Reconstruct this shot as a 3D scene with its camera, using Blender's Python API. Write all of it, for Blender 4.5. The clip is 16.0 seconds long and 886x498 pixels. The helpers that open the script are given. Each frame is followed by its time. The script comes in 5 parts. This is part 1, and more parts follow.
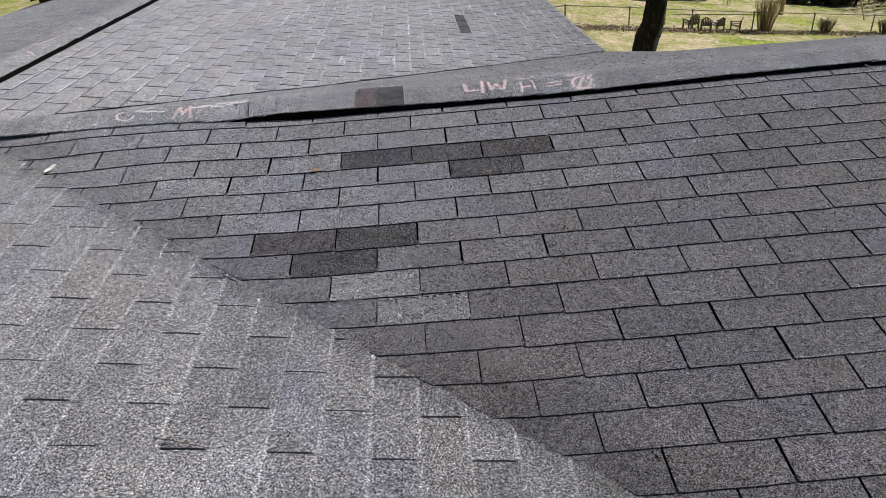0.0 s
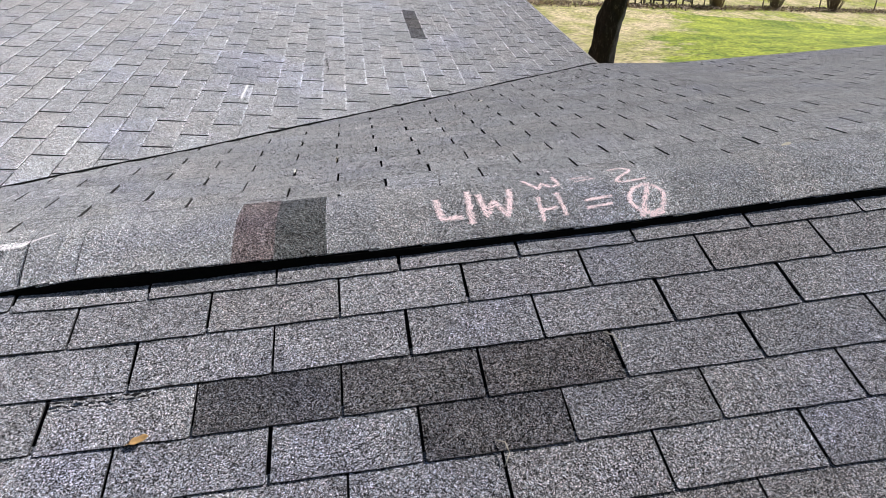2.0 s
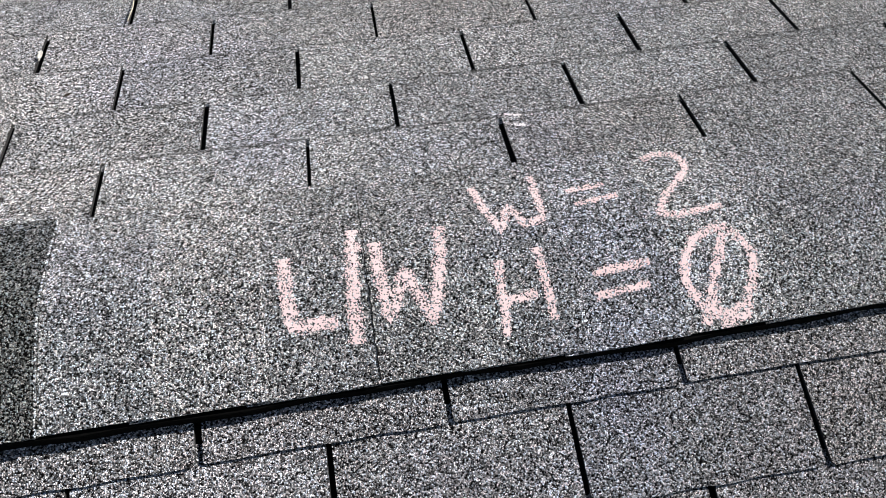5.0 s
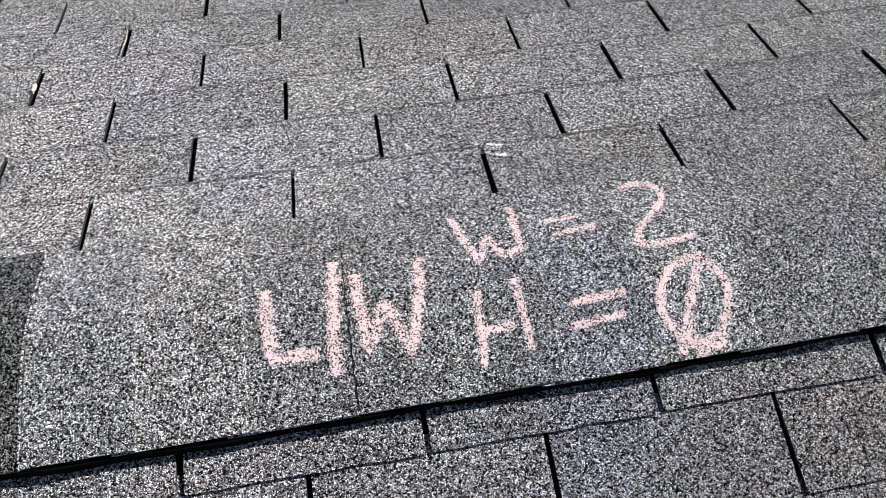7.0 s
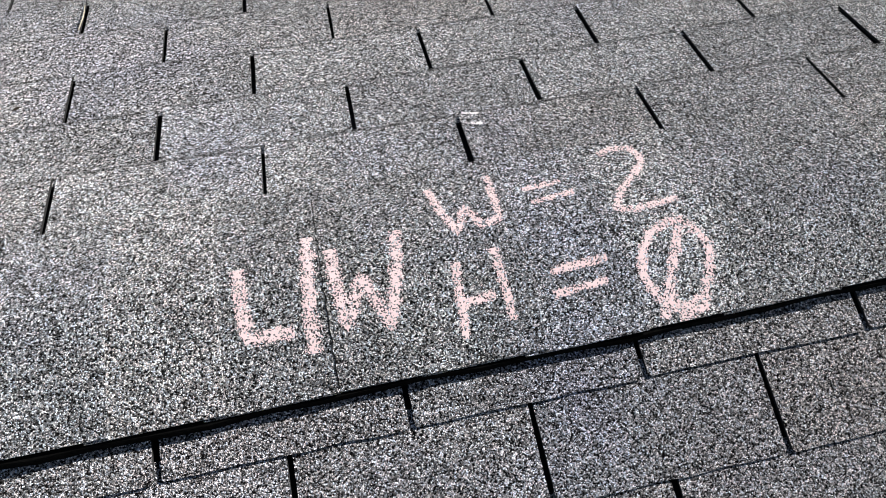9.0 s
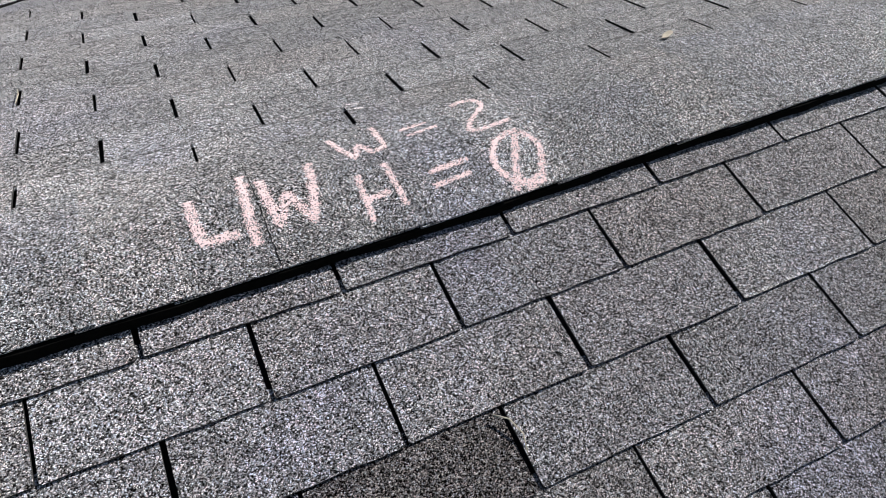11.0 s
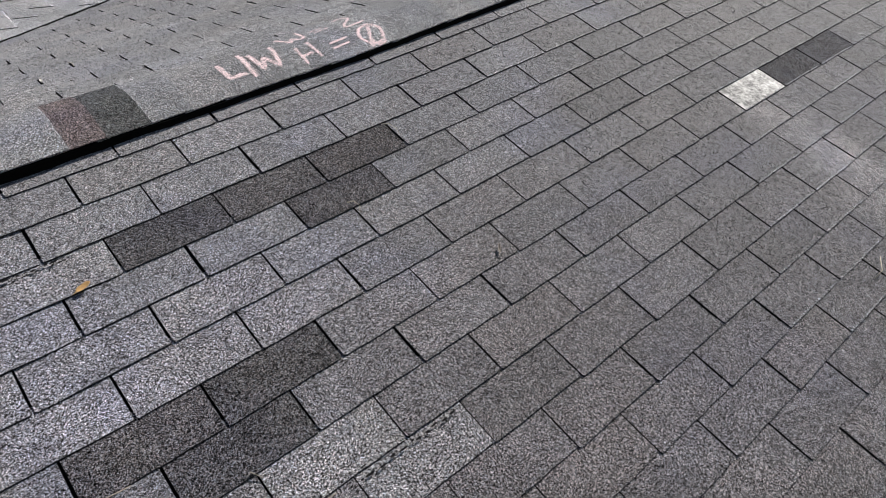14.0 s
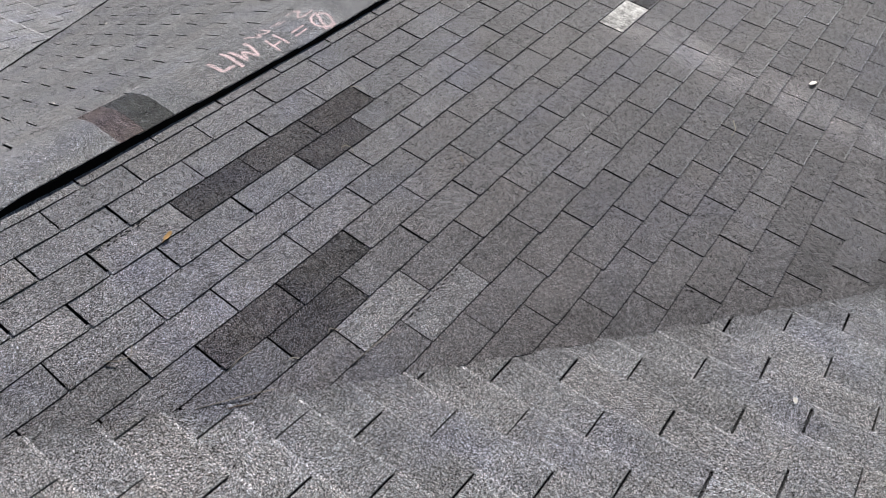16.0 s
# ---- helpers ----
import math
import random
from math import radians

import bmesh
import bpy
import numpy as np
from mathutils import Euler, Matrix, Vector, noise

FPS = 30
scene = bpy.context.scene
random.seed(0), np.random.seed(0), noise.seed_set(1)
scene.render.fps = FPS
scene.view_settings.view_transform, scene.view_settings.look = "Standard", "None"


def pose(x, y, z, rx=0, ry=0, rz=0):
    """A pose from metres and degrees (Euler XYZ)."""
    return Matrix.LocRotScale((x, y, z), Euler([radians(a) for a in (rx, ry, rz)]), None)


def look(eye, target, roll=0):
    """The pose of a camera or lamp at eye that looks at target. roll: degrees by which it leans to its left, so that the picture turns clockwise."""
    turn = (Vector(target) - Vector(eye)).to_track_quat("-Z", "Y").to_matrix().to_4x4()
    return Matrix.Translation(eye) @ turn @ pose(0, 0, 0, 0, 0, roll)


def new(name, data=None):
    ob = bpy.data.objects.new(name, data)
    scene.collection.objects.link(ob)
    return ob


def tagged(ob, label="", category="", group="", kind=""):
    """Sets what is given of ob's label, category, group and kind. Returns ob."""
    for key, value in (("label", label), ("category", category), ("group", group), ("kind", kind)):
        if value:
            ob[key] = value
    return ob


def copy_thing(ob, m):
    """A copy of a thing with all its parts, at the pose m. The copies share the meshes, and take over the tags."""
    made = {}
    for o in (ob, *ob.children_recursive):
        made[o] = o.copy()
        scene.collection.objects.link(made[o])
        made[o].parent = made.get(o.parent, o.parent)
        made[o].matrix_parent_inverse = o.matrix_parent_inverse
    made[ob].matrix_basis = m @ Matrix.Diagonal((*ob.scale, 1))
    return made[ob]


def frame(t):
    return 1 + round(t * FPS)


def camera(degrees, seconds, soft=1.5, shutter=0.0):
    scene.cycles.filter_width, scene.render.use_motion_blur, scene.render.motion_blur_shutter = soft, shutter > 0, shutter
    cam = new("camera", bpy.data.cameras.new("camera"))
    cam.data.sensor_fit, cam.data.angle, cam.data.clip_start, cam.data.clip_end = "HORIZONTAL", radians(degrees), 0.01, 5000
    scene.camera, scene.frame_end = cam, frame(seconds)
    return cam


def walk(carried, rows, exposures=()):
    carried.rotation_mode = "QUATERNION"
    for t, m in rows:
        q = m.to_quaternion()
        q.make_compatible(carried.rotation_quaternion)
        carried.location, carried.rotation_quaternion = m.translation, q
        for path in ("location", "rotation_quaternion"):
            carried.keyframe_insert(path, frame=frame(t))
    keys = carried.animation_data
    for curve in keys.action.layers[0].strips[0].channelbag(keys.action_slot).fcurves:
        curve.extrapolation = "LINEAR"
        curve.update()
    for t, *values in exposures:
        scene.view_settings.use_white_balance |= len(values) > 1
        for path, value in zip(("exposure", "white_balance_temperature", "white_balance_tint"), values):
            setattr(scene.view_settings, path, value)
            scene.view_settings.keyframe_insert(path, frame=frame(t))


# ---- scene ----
cam = camera(68.1, 16.0, soft=0.5)
PATH = [
    (0, (0.514, -3.06, 0.944), (0.543, -1.328, -0.056), -4.6),
    (0.5, (0.575, -2.679, 0.935), (0.551, -0.903, 0.015), -6.4),
    (1, (0.582, -2.252, 0.926), (0.635, -0.522, -0.075), -6.1),
    (1.5, (0.54, -1.879, 0.918), (0.74, -0.237, -0.207), -1.7),
    (1.6, (0.543, -1.777, 0.924), (0.744, -0.165, -0.242), -2.2),
    (2, (0.579, -1.458, 0.884), (0.757, 0.214, -0.2), -3.3),
    (2.5, (0.609, -1.057, 0.867), (0.932, 0.504, -0.342), -0.3),
    (2.6, (0.613, -1.016, 0.852), (0.854, 0.534, -0.389), -0.9),
    (3, (0.672, -0.759, 0.841), (1.09, 0.558, -0.605), 4.9),
    (3.5, (0.785, -0.488, 0.777), (1.051, 0.665, -0.836), 3.6),
    (4, (0.852, -0.326, 0.77), (1.101, 0.681, -0.94), 5.6),
    (4.2, (0.844, -0.323, 0.769), (1.088, 0.648, -0.962), 4.2),
    (6.3, (0.875, -0.316, 0.793), (1.062, 0.636, -0.956), 2.4),
    (6.5, (0.879, -0.312, 0.794), (1.078, 0.651, -0.948), 2.8),
    (7, (0.885, -0.316, 0.802), (1.082, 0.678, -0.923), 1.5),
    (7.5, (0.892, -0.315, 0.798), (1.088, 0.668, -0.932), 1.2),
    (8, (0.893, -0.312, 0.798), (1.067, 0.68, -0.93), 0.1),
    (8.5, (0.895, -0.311, 0.781), (1.104, 0.64, -0.966), 2.6),
    (8.7, (0.899, -0.309, 0.777), (1.116, 0.614, -0.983), 2.8),
    (10.8, (0.756, -0.675, 0.795), (1.339, 0.51, -0.707), 2.4),
    (11, (0.752, -0.759, 0.769), (1.378, 0.445, -0.7), 2.8),
    (11.5, (0.68, -1.022, 0.724), (1.363, 0.108, -0.778), 4.6),
    (12, (0.555, -1.224, 0.772), (1.231, -0.061, -0.709), 0.8),
    (12.5, (0.467, -1.46, 0.77), (0.995, -0.183, -0.676), -0.8),
    (13, (0.419, -1.672, 0.833), (1.11, -0.405, -0.551), 1.4),
    (13.5, (0.188, -1.769, 0.947), (1.084, -0.613, -0.416), 1.3),
    (14, (-0.029, -1.904, 1.027), (0.961, -0.784, -0.302), 0.9),
    (14.5, (-0.227, -2.005, 1.111), (0.799, -0.895, -0.199), -1.3),
    (15, (-0.398, -1.998, 1.17), (0.632, -1.036, -0.249), -3.7),
    (15.5, (-0.536, -2.145, 1.21), (0.537, -1.165, -0.164), -5.0),
    (16, (-0.596, -2.224, 1.252), (0.509, -1.269, -0.115), -5.1),
]
walk(cam, [(t, look(eye, target, roll)) for t, eye, target, roll in PATH],
     [(0.0, -0.27, 6470, 11), (0.5, -0.01, 6420, 11), (1.0, 0.07, 6420, 11), (1.5, 0.06, 6420, 11), (2.5, 0.09, 6420, 11), (3.5, 0.02, 6600, 8),
      (8.5, -0.04, 6600, 8), (11.0, 0.07, 6600, 10), (13.0, 0.04, 6620, 10), (16.0, 0.01, 6590, 10)])

from mathutils.geometry import delaunay_2d_cdt

# ---- light ----
SUN_TURN, SUN_UP = 73.0, 37.0
world = bpy.data.worlds.new("world")
scene.world = world
world.use_nodes = True
wn = world.node_tree.nodes
sky = wn.new("ShaderNodeTexSky")
sky.sky_type, sky.sun_disc = "NISHITA", False
sky.sun_elevation, sky.sun_rotation = radians(SUN_UP), radians(SUN_TURN)
wn["Background"].inputs["Strength"].default_value = 0.055
world.node_tree.links.new(sky.outputs["Color"], wn["Background"].inputs["Color"])
sun = new("sun", bpy.data.lights.new("sun", "SUN"))
sun.data.energy, sun.data.angle, sun.data.color = 6.4, radians(0.6), (1.0, 0.97, 0.94)
sun_way = Vector((math.sin(radians(SUN_TURN)) * math.cos(radians(SUN_UP)), math.cos(radians(SUN_TURN)) * math.cos(radians(SUN_UP)), math.sin(radians(SUN_UP))))
sun.matrix_world = look(sun_way * 40, (0, 0, 0))


# ---- materials ----
class Mat:
    """A small helper that wires a procedural material."""

    def __init__(self, name, rough=0.9, metal=0.0):
        self.m = bpy.data.materials.new(name)
        self.m.use_nodes = True
        self.t = self.m.node_tree
        self.b = self.t.nodes["Principled BSDF"]
        self.b.inputs["Roughness"].default_value = rough
        self.b.inputs["Metallic"].default_value = metal
        self.pos = self.node("ShaderNodeNewGeometry").outputs["Position"]

    def node(self, kind, **sets):
        n = self.t.nodes.new(kind)
        for k, v in sets.items():
            n.inputs[k].default_value = v
        return n

    def link(self, a, b):
        self.t.links.new(a, b)

    def noise(self, scale, detail=3.0, rough=0.6, vector=None):
        n = self.node("ShaderNodeTexNoise", Scale=scale, Detail=detail, Roughness=rough)
        self.link(vector or self.pos, n.inputs["Vector"])
        return n.outputs["Fac"]

    def cells(self, scale, vector=None):
        n = self.node("ShaderNodeTexVoronoi", Scale=scale)
        self.link(vector or self.pos, n.inputs["Vector"])
        return n.outputs["Color"], n.outputs["Distance"]

    def ramp(self, fac, stops, hard=False):
        n = self.node("ShaderNodeValToRGB")
        r = n.color_ramp
        if hard:
            r.interpolation = "CONSTANT"
        while len(r.elements) < len(stops):
            r.elements.new(0.5)
        for e, (p, c) in zip(r.elements, stops):
            e.position = p
            e.color = (c, c, c, 1) if isinstance(c, (int, float)) else (*c, 1)
        self.link(fac, n.inputs["Fac"])
        return n.outputs["Color"]

    def mix(self, a, b, fac, mode="MIX"):
        n = self.node("ShaderNodeMix")
        n.data_type, n.blend_type, n.clamp_factor = "RGBA", mode, True
        for value, slot in ((a, n.inputs[6]), (b, n.inputs[7]), (fac, n.inputs[0])):
            if isinstance(value, (int, float)):
                slot.default_value = value
            elif isinstance(value, tuple):
                slot.default_value = (*value, 1)
            else:
                self.link(value, slot)
        return n.outputs[2]

    def maths(self, kind, a, b=0.0):
        n = self.node("ShaderNodeMath")
        n.operation = kind
        for value, slot in ((a, n.inputs[0]), (b, n.inputs[1])):
            if isinstance(value, (int, float)):
                slot.default_value = value
            else:
                self.link(value, slot)
        return n.outputs[0]

    def each(self):
        """A random number for each piece, loose or joined."""
        o = self.node("ShaderNodeObjectInfo").outputs["Random"]
        g = self.node("ShaderNodeNewGeometry").outputs["Random Per Island"]
        return self.maths("FRACT", self.maths("ADD", o, g))

    def done(self, colour, height=None, depth=0.002, strength=0.6):
        if isinstance(colour, tuple):
            self.b.inputs["Base Color"].default_value = (*colour, 1)
        else:
            self.link(colour, self.b.inputs["Base Color"])
        if height is not None:
            n = self.node("ShaderNodeBump", Strength=strength, Distance=depth)
            self.link(height, n.inputs["Height"])
            self.link(n.outputs["Normal"], self.b.inputs["Normal"])
        return self.m


def shingle_material(name, level, spread=0.16, tint=(0.975, 0.981, 0.993), dark=0.18, sheen=0.35, grime_dim=0.0, wash=0.0, valley=0.0, eave=None):
    """Mineral granules on asphalt; level is the mean brightness of the granules."""
    a = Mat(name, 0.52)
    a.b.inputs["Diffuse Roughness"].default_value = 0.5
    a.b.inputs["Sheen Roughness"].default_value = 0.29
    colour, dist = a.cells(570.0)
    sep = a.node("ShaderNodeSeparateColor")
    a.link(colour, sep.inputs[0])
    grain = a.ramp(sep.outputs[0], [(0.0, level * 0.02), (dark, level * 0.06), (0.38, level * 0.6), (0.55, level * 1.5), (0.74, level * 2.6), (1.0, level * 3.5)])
    # tarry gaps between the granules
    grain = a.mix(grain, a.ramp(dist, [(0.35, 1.0), (0.8, 0.3)]), 1.0, "MULTIPLY")
    # dust and gloss sit mostly on the pale granules
    dust = a.ramp(sep.outputs[0], [(dark, 0.0), (0.55, 1.0)])
    a.link(a.maths("MULTIPLY", dust, 0.6 if sheen > 0.2 else 0.06), a.b.inputs["Specular IOR Level"])
    grain = a.mix(grain, a.ramp(sep.outputs[1], [(0.1, (0.9, 0.98, 1.1)), (0.5, (1.0, 1.0, 0.98)), (0.9, (1.09, 0.98, 0.97))]), 1.0, "MULTIPLY")
    colour2, _ = a.cells(325.0)
    sep2 = a.node("ShaderNodeSeparateColor")
    a.link(colour2, sep2.inputs[0])
    coarse = a.ramp(sep2.outputs[1], [(0.0, 0.3), (1.0, 1.7)])
    grain = a.mix(grain, coarse, 1.0, "MULTIPLY")
    colour3, _ = a.cells(250.0)
    sep4 = a.node("ShaderNodeSeparateColor")
    a.link(colour3, sep4.inputs[0])
    grain = a.mix(grain, a.ramp(sep4.outputs[0], [(0.0, 0.76), (1.0, 1.24)]), 1.0, "MULTIPLY")
    wear = a.ramp(a.noise(9.0, 6.0, 0.7), [(0.25, 0.74), (0.75, 1.26)])
    grain = a.mix(grain, wear, 1.0, "MULTIPLY")
    # scuffed spots where the granules have thinned
    spots = a.noise(60.0, 4.0, 0.75)
    grain = a.mix(grain, a.ramp(spots, [(0.3, 0.76), (0.5, 1.0), (0.7, 1.18)]), 1.0, "MULTIPLY")
    dusty = a.maths("MULTIPLY", a.maths("ADD", dust, 0.8), a.ramp(spots, [(0.36, 0.1), (0.64, 1.9)]))
    a.link(a.maths("MULTIPLY", a.maths("MULTIPLY", dusty, coarse), sheen / 1.8), a.b.inputs["Sheen Weight"])
    drift = a.ramp(a.noise(2.1, 4.0), [(0.34, (0.95, 0.96, 1.06)), (0.5, (1.0, 1.0, 0.99)), (0.68, (1.012, 0.993, 0.985))])
    grain = a.mix(grain, drift, 1.0, "MULTIPLY")
    hue = a.ramp(a.each(), [(0.0, tuple((1 - spread) * k for k in (1.005, 1.0, 1.0))), (0.35, (0.978, 0.986, 1.022)), (0.7, (1.022, 0.995, 0.98)), (1.0, tuple((1 + spread) * k for k in (0.99, 1.0, 1.02)))])
    grain = a.mix(grain, hue, 1.0, "MULTIPLY")
    grain = a.mix(grain, tint, 1.0, "MULTIPLY")
    sep3 = a.node("ShaderNodeSeparateXYZ")
    a.link(a.pos, sep3.inputs[0])
    px, py = sep3.outputs[0], sep3.outputs[1]
    if eave:
        # ragged tone that darkens the roof towards one of its eaves
        axis, start, end, low = eave
        reach = a.maths("ADD", sep3.outputs[axis], a.maths("MULTIPLY", a.maths("SUBTRACT", a.noise(1.7, 5.0), 0.5), 0.9))
        reach = a.maths("DIVIDE", a.maths("SUBTRACT", reach, start), end - start)
        grain = a.mix(grain, a.mix((1, 1, 1), (low * 1.01, low * 0.99, low), a.ramp(reach, [(0.0, 0.0), (1.0, 1.0)])), 1.0, "MULTIPLY")
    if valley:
        # a ragged grey stain along the valley, which also paints its crease's soft shade
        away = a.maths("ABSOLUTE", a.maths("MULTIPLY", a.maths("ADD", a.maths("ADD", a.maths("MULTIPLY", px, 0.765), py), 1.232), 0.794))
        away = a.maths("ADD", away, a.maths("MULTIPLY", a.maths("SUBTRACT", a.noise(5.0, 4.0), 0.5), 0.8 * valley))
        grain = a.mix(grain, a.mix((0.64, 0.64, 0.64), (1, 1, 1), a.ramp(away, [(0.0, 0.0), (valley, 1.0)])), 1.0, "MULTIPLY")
    if grime_dim:
        # blotchy brownish dirt on the lower courses, with the slope's dimmer light painted in
        lower = a.maths("ADD", a.maths("ADD", a.maths("MULTIPLY", py, -0.75), a.maths("MULTIPLY", a.maths("SUBTRACT", px, 0.75), 0.35)), a.maths("MULTIPLY", a.maths("SUBTRACT", a.noise(2.2, 5.0), 0.5), 1.6))
        grain = a.mix(grain, a.mix((1, 1, 1), (0.645, 0.612, 0.603), a.ramp(lower, [(0.3, 0.0), (1.1, grime_dim)])), 1.0, "MULTIPLY")
        # a bleached trail that rain has washed down the slope from the scraped tab
        trail = a.maths("ABSOLUTE", a.maths("ADD", a.maths("SUBTRACT", px, 2.41), a.maths("MULTIPLY", a.maths("SUBTRACT", a.noise(3.5, 4.0), 0.5), 0.35)))
        trail = a.maths("MULTIPLY", a.ramp(trail, [(0.02, 1.0), (0.2, 0.0)]), a.maths("LESS_THAN", py, -0.9))
        trail = a.maths("MULTIPLY", trail, a.ramp(a.noise(6.0, 3.0), [(0.35, 0.2), (0.6, 1.0)]))
        grain = a.mix(grain, (2.5, 2.5, 2.45), a.maths("MULTIPLY", trail, wash), "MULTIPLY")
    return a.done(grain, a.maths("SUBTRACT", sep.outputs[0], dist), 0.0018, 1.0)


shingle_grey = shingle_material("weathered grey shingle", 0.258)
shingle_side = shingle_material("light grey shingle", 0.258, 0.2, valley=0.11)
shingle_front = shingle_material("grimy grey shingle, dimmed down the slope", 0.267, 0.2, tint=(0.977, 0.975, 1.012), grime_dim=1.0, wash=1.0, valley=0.25)
# same roof plane as shingle_side; its grazing brightness is put into a paler tone
shingle_far = shingle_material("mottled grey shingle in a grazing-light tone", 0.4, 0.15, eave=(0, 0.7, 2.4, 0.62))
shingle_rear = shingle_material("weathered pale grey shingle", 0.297, 0.22, eave=(1, 0.9, 3.2, 0.7))
shingle_pale = shingle_material("bleached grey shingle", 0.284, 0.05, grime_dim=0.45)
shingle_dark = shingle_material("newer charcoal shingle", 0.122, 0.12, (1.0, 0.974, 0.983), 0.28, 0.03)
shingle_brown = shingle_material("newer brown shingle", 0.172, 0.05, (1.13, 0.965, 0.955), 0.28, 0.05)
shingle_umber = shingle_material("newer umber shingle", 0.124, 0.1, (1.012, 0.973, 0.975), 0.28, 0.03)
# the shade inside the side slope's slots is put into this dark tone
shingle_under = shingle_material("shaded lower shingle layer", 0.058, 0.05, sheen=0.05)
# cap and main-slope lips carry sun-caught brightness in their colour, besides wear
lip_pale = shingle_material("pale sunlit cap lip", 0.418, 0.1)
lip_side = shingle_material("worn shingle lip in a sunlit tone", 0.37, 0.2, dark=0.12)
lip_far = shingle_material("worn shingle lip in a bright sunlit tone", 0.6, 0.35, dark=0.12)
lip_front = shingle_material("pale front shingle lip", 0.36, 0.35)
lip_dim = shingle_material("dull shingle lip", 0.128, 0.1, sheen=0.3)
shingle_cap = shingle_material("ridge cap shingle", 0.323, 0.2)
shingle_black = shingle_material("charcoal ridge cap shingle", 0.125, 0.05, (0.96, 0.99, 0.96), 0.34, 0.04)


def plain(name, colour, rough=0.7, metal=0.0, scale=12.0, vary=0.2, bump=0.0):
    a = Mat(name, rough, metal)
    n = a.noise(scale, 5.0)
    tone = a.ramp(n, [(0.25, 1 - vary), (0.75, 1 + vary)])
    fine = a.ramp(a.noise(scale * 9, 3.0), [(0.3, 1 - vary * 0.5), (0.7, 1 + vary * 0.5)])
    return a.done(a.mix(a.mix(colour, tone, 1.0, "MULTIPLY"), fine, 1.0, "MULTIPLY"), n if bump else None, bump or 0.001)


tar = plain("bare black asphalt", (0.012, 0.012, 0.013), 0.8, 0, 60, 0.3, 0.001)
foam = plain("black ridge vent mesh", (0.004, 0.004, 0.004), 0.95, 0, 90, 0.4, 0.002)
for dull in (tar, foam):
    dull.node_tree.nodes["Principled BSDF"].inputs["Specular IOR Level"].default_value = 0.03
drip_paint = plain("cream metal drip edge", (0.4, 0.36, 0.27), 0.45, 0.0, 6, 0.15)
fascia_paint = plain("cream fascia paint", (0.6, 0.57, 0.5), 0.6, 0.0, 4, 0.12)
house_brick = plain("red brick wall", (0.25, 0.13, 0.09), 0.9, 0.0, 8, 0.3, 0.004)


def bark_material():
    a = Mat("dark furrowed tree bark", 1.0)
    stretch = a.node("ShaderNodeMapping")
    stretch.inputs["Scale"].default_value = (1.0, 1.0, 0.35)
    a.link(a.pos, stretch.inputs["Vector"])
    n = a.noise(16.0, 6.0, 0.75, stretch.outputs[0])
    return a.done(a.ramp(n, [(0.35, (0.004, 0.004, 0.004)), (0.56, (0.014, 0.0125, 0.012)), (0.68, (0.07, 0.064, 0.058))]), n, 0.08, 1.0)


bark = bark_material()
bark_cut = plain("bare wood of a knot", (0.16, 0.11, 0.075), 0.9, 0, 20, 0.4, 0.01)
steel = plain("rusty galvanised steel", (0.19, 0.165, 0.14), 0.6, 0.3, 20, 0.3)
vent_brown = plain("brown vent hood", (0.05, 0.043, 0.038), 0.55, 0.2, 5, 0.25)
vent_black = plain("black vent body", (0.012, 0.012, 0.012), 0.6, 0.0, 9, 0.3)
lead = plain("grey metal flashing", (0.5, 0.5, 0.5), 0.4, 0.6, 9, 0.25)
pipe_rust = plain("rust-red pipe collar", (0.16, 0.05, 0.04), 0.7, 0.1, 15, 0.3)
chair_wood = plain("weathered dark chair wood", (0.11, 0.09, 0.075), 0.85, 0, 10, 0.35)
twig_bark = plain("pale bare twig", (0.3, 0.265, 0.225), 0.9, 0, 15, 0.3)
twig_dark = plain("brown bare twig", (0.12, 0.085, 0.06), 0.9, 0, 15, 0.3)
stem_tan = plain("tan bare stems", (0.26, 0.18, 0.1), 0.9, 0, 15, 0.3)
stem_white = plain("pale bare stems", (0.6, 0.55, 0.46), 0.9, 0, 15, 0.2)
fibre = plain("pale dry straw", (0.5, 0.45, 0.36), 0.85, 0, 60, 0.3)
leaf_tan = plain("dry tan leaf", (0.5, 0.3, 0.12), 0.7, 0, 60, 0.3)
leaf_white = plain("bleached dry leaf", (0.75, 0.72, 0.66), 0.7, 0, 60, 0.15)
leaf_dark = plain("dark curled leaf", (0.05, 0.035, 0.025), 0.7, 0, 60, 0.3)
shed_paint = plain("blue-grey shed siding", (0.3, 0.33, 0.38), 0.7, 0, 3, 0.12)
shed_roof = plain("dark shed roof", (0.05, 0.05, 0.055), 0.9, 0, 3, 0.3)
shed_dark = plain("dark doorway", (0.02, 0.02, 0.022), 0.6, 0, 3, 0.2)
pole_wood = plain("pale post wood", (0.42, 0.3, 0.17), 0.85, 0, 9, 0.3)


def leafy(name, a_col, b_col):
    a = Mat(name, 0.7)
    return a.done(a.mix(a_col, b_col, a.each()))


evergreen = leafy("evergreen leaves", (0.012, 0.02, 0.008), (0.045, 0.06, 0.02))
hedge_leaf = leafy("green hedge leaves", (0.03, 0.05, 0.015), (0.09, 0.12, 0.04))
wood_leaf = leafy("winter woodland leaves", (0.02, 0.02, 0.012), (0.08, 0.066, 0.04))
litter = leafy("fallen brown leaves", (0.12, 0.075, 0.05), (0.5, 0.38, 0.27))


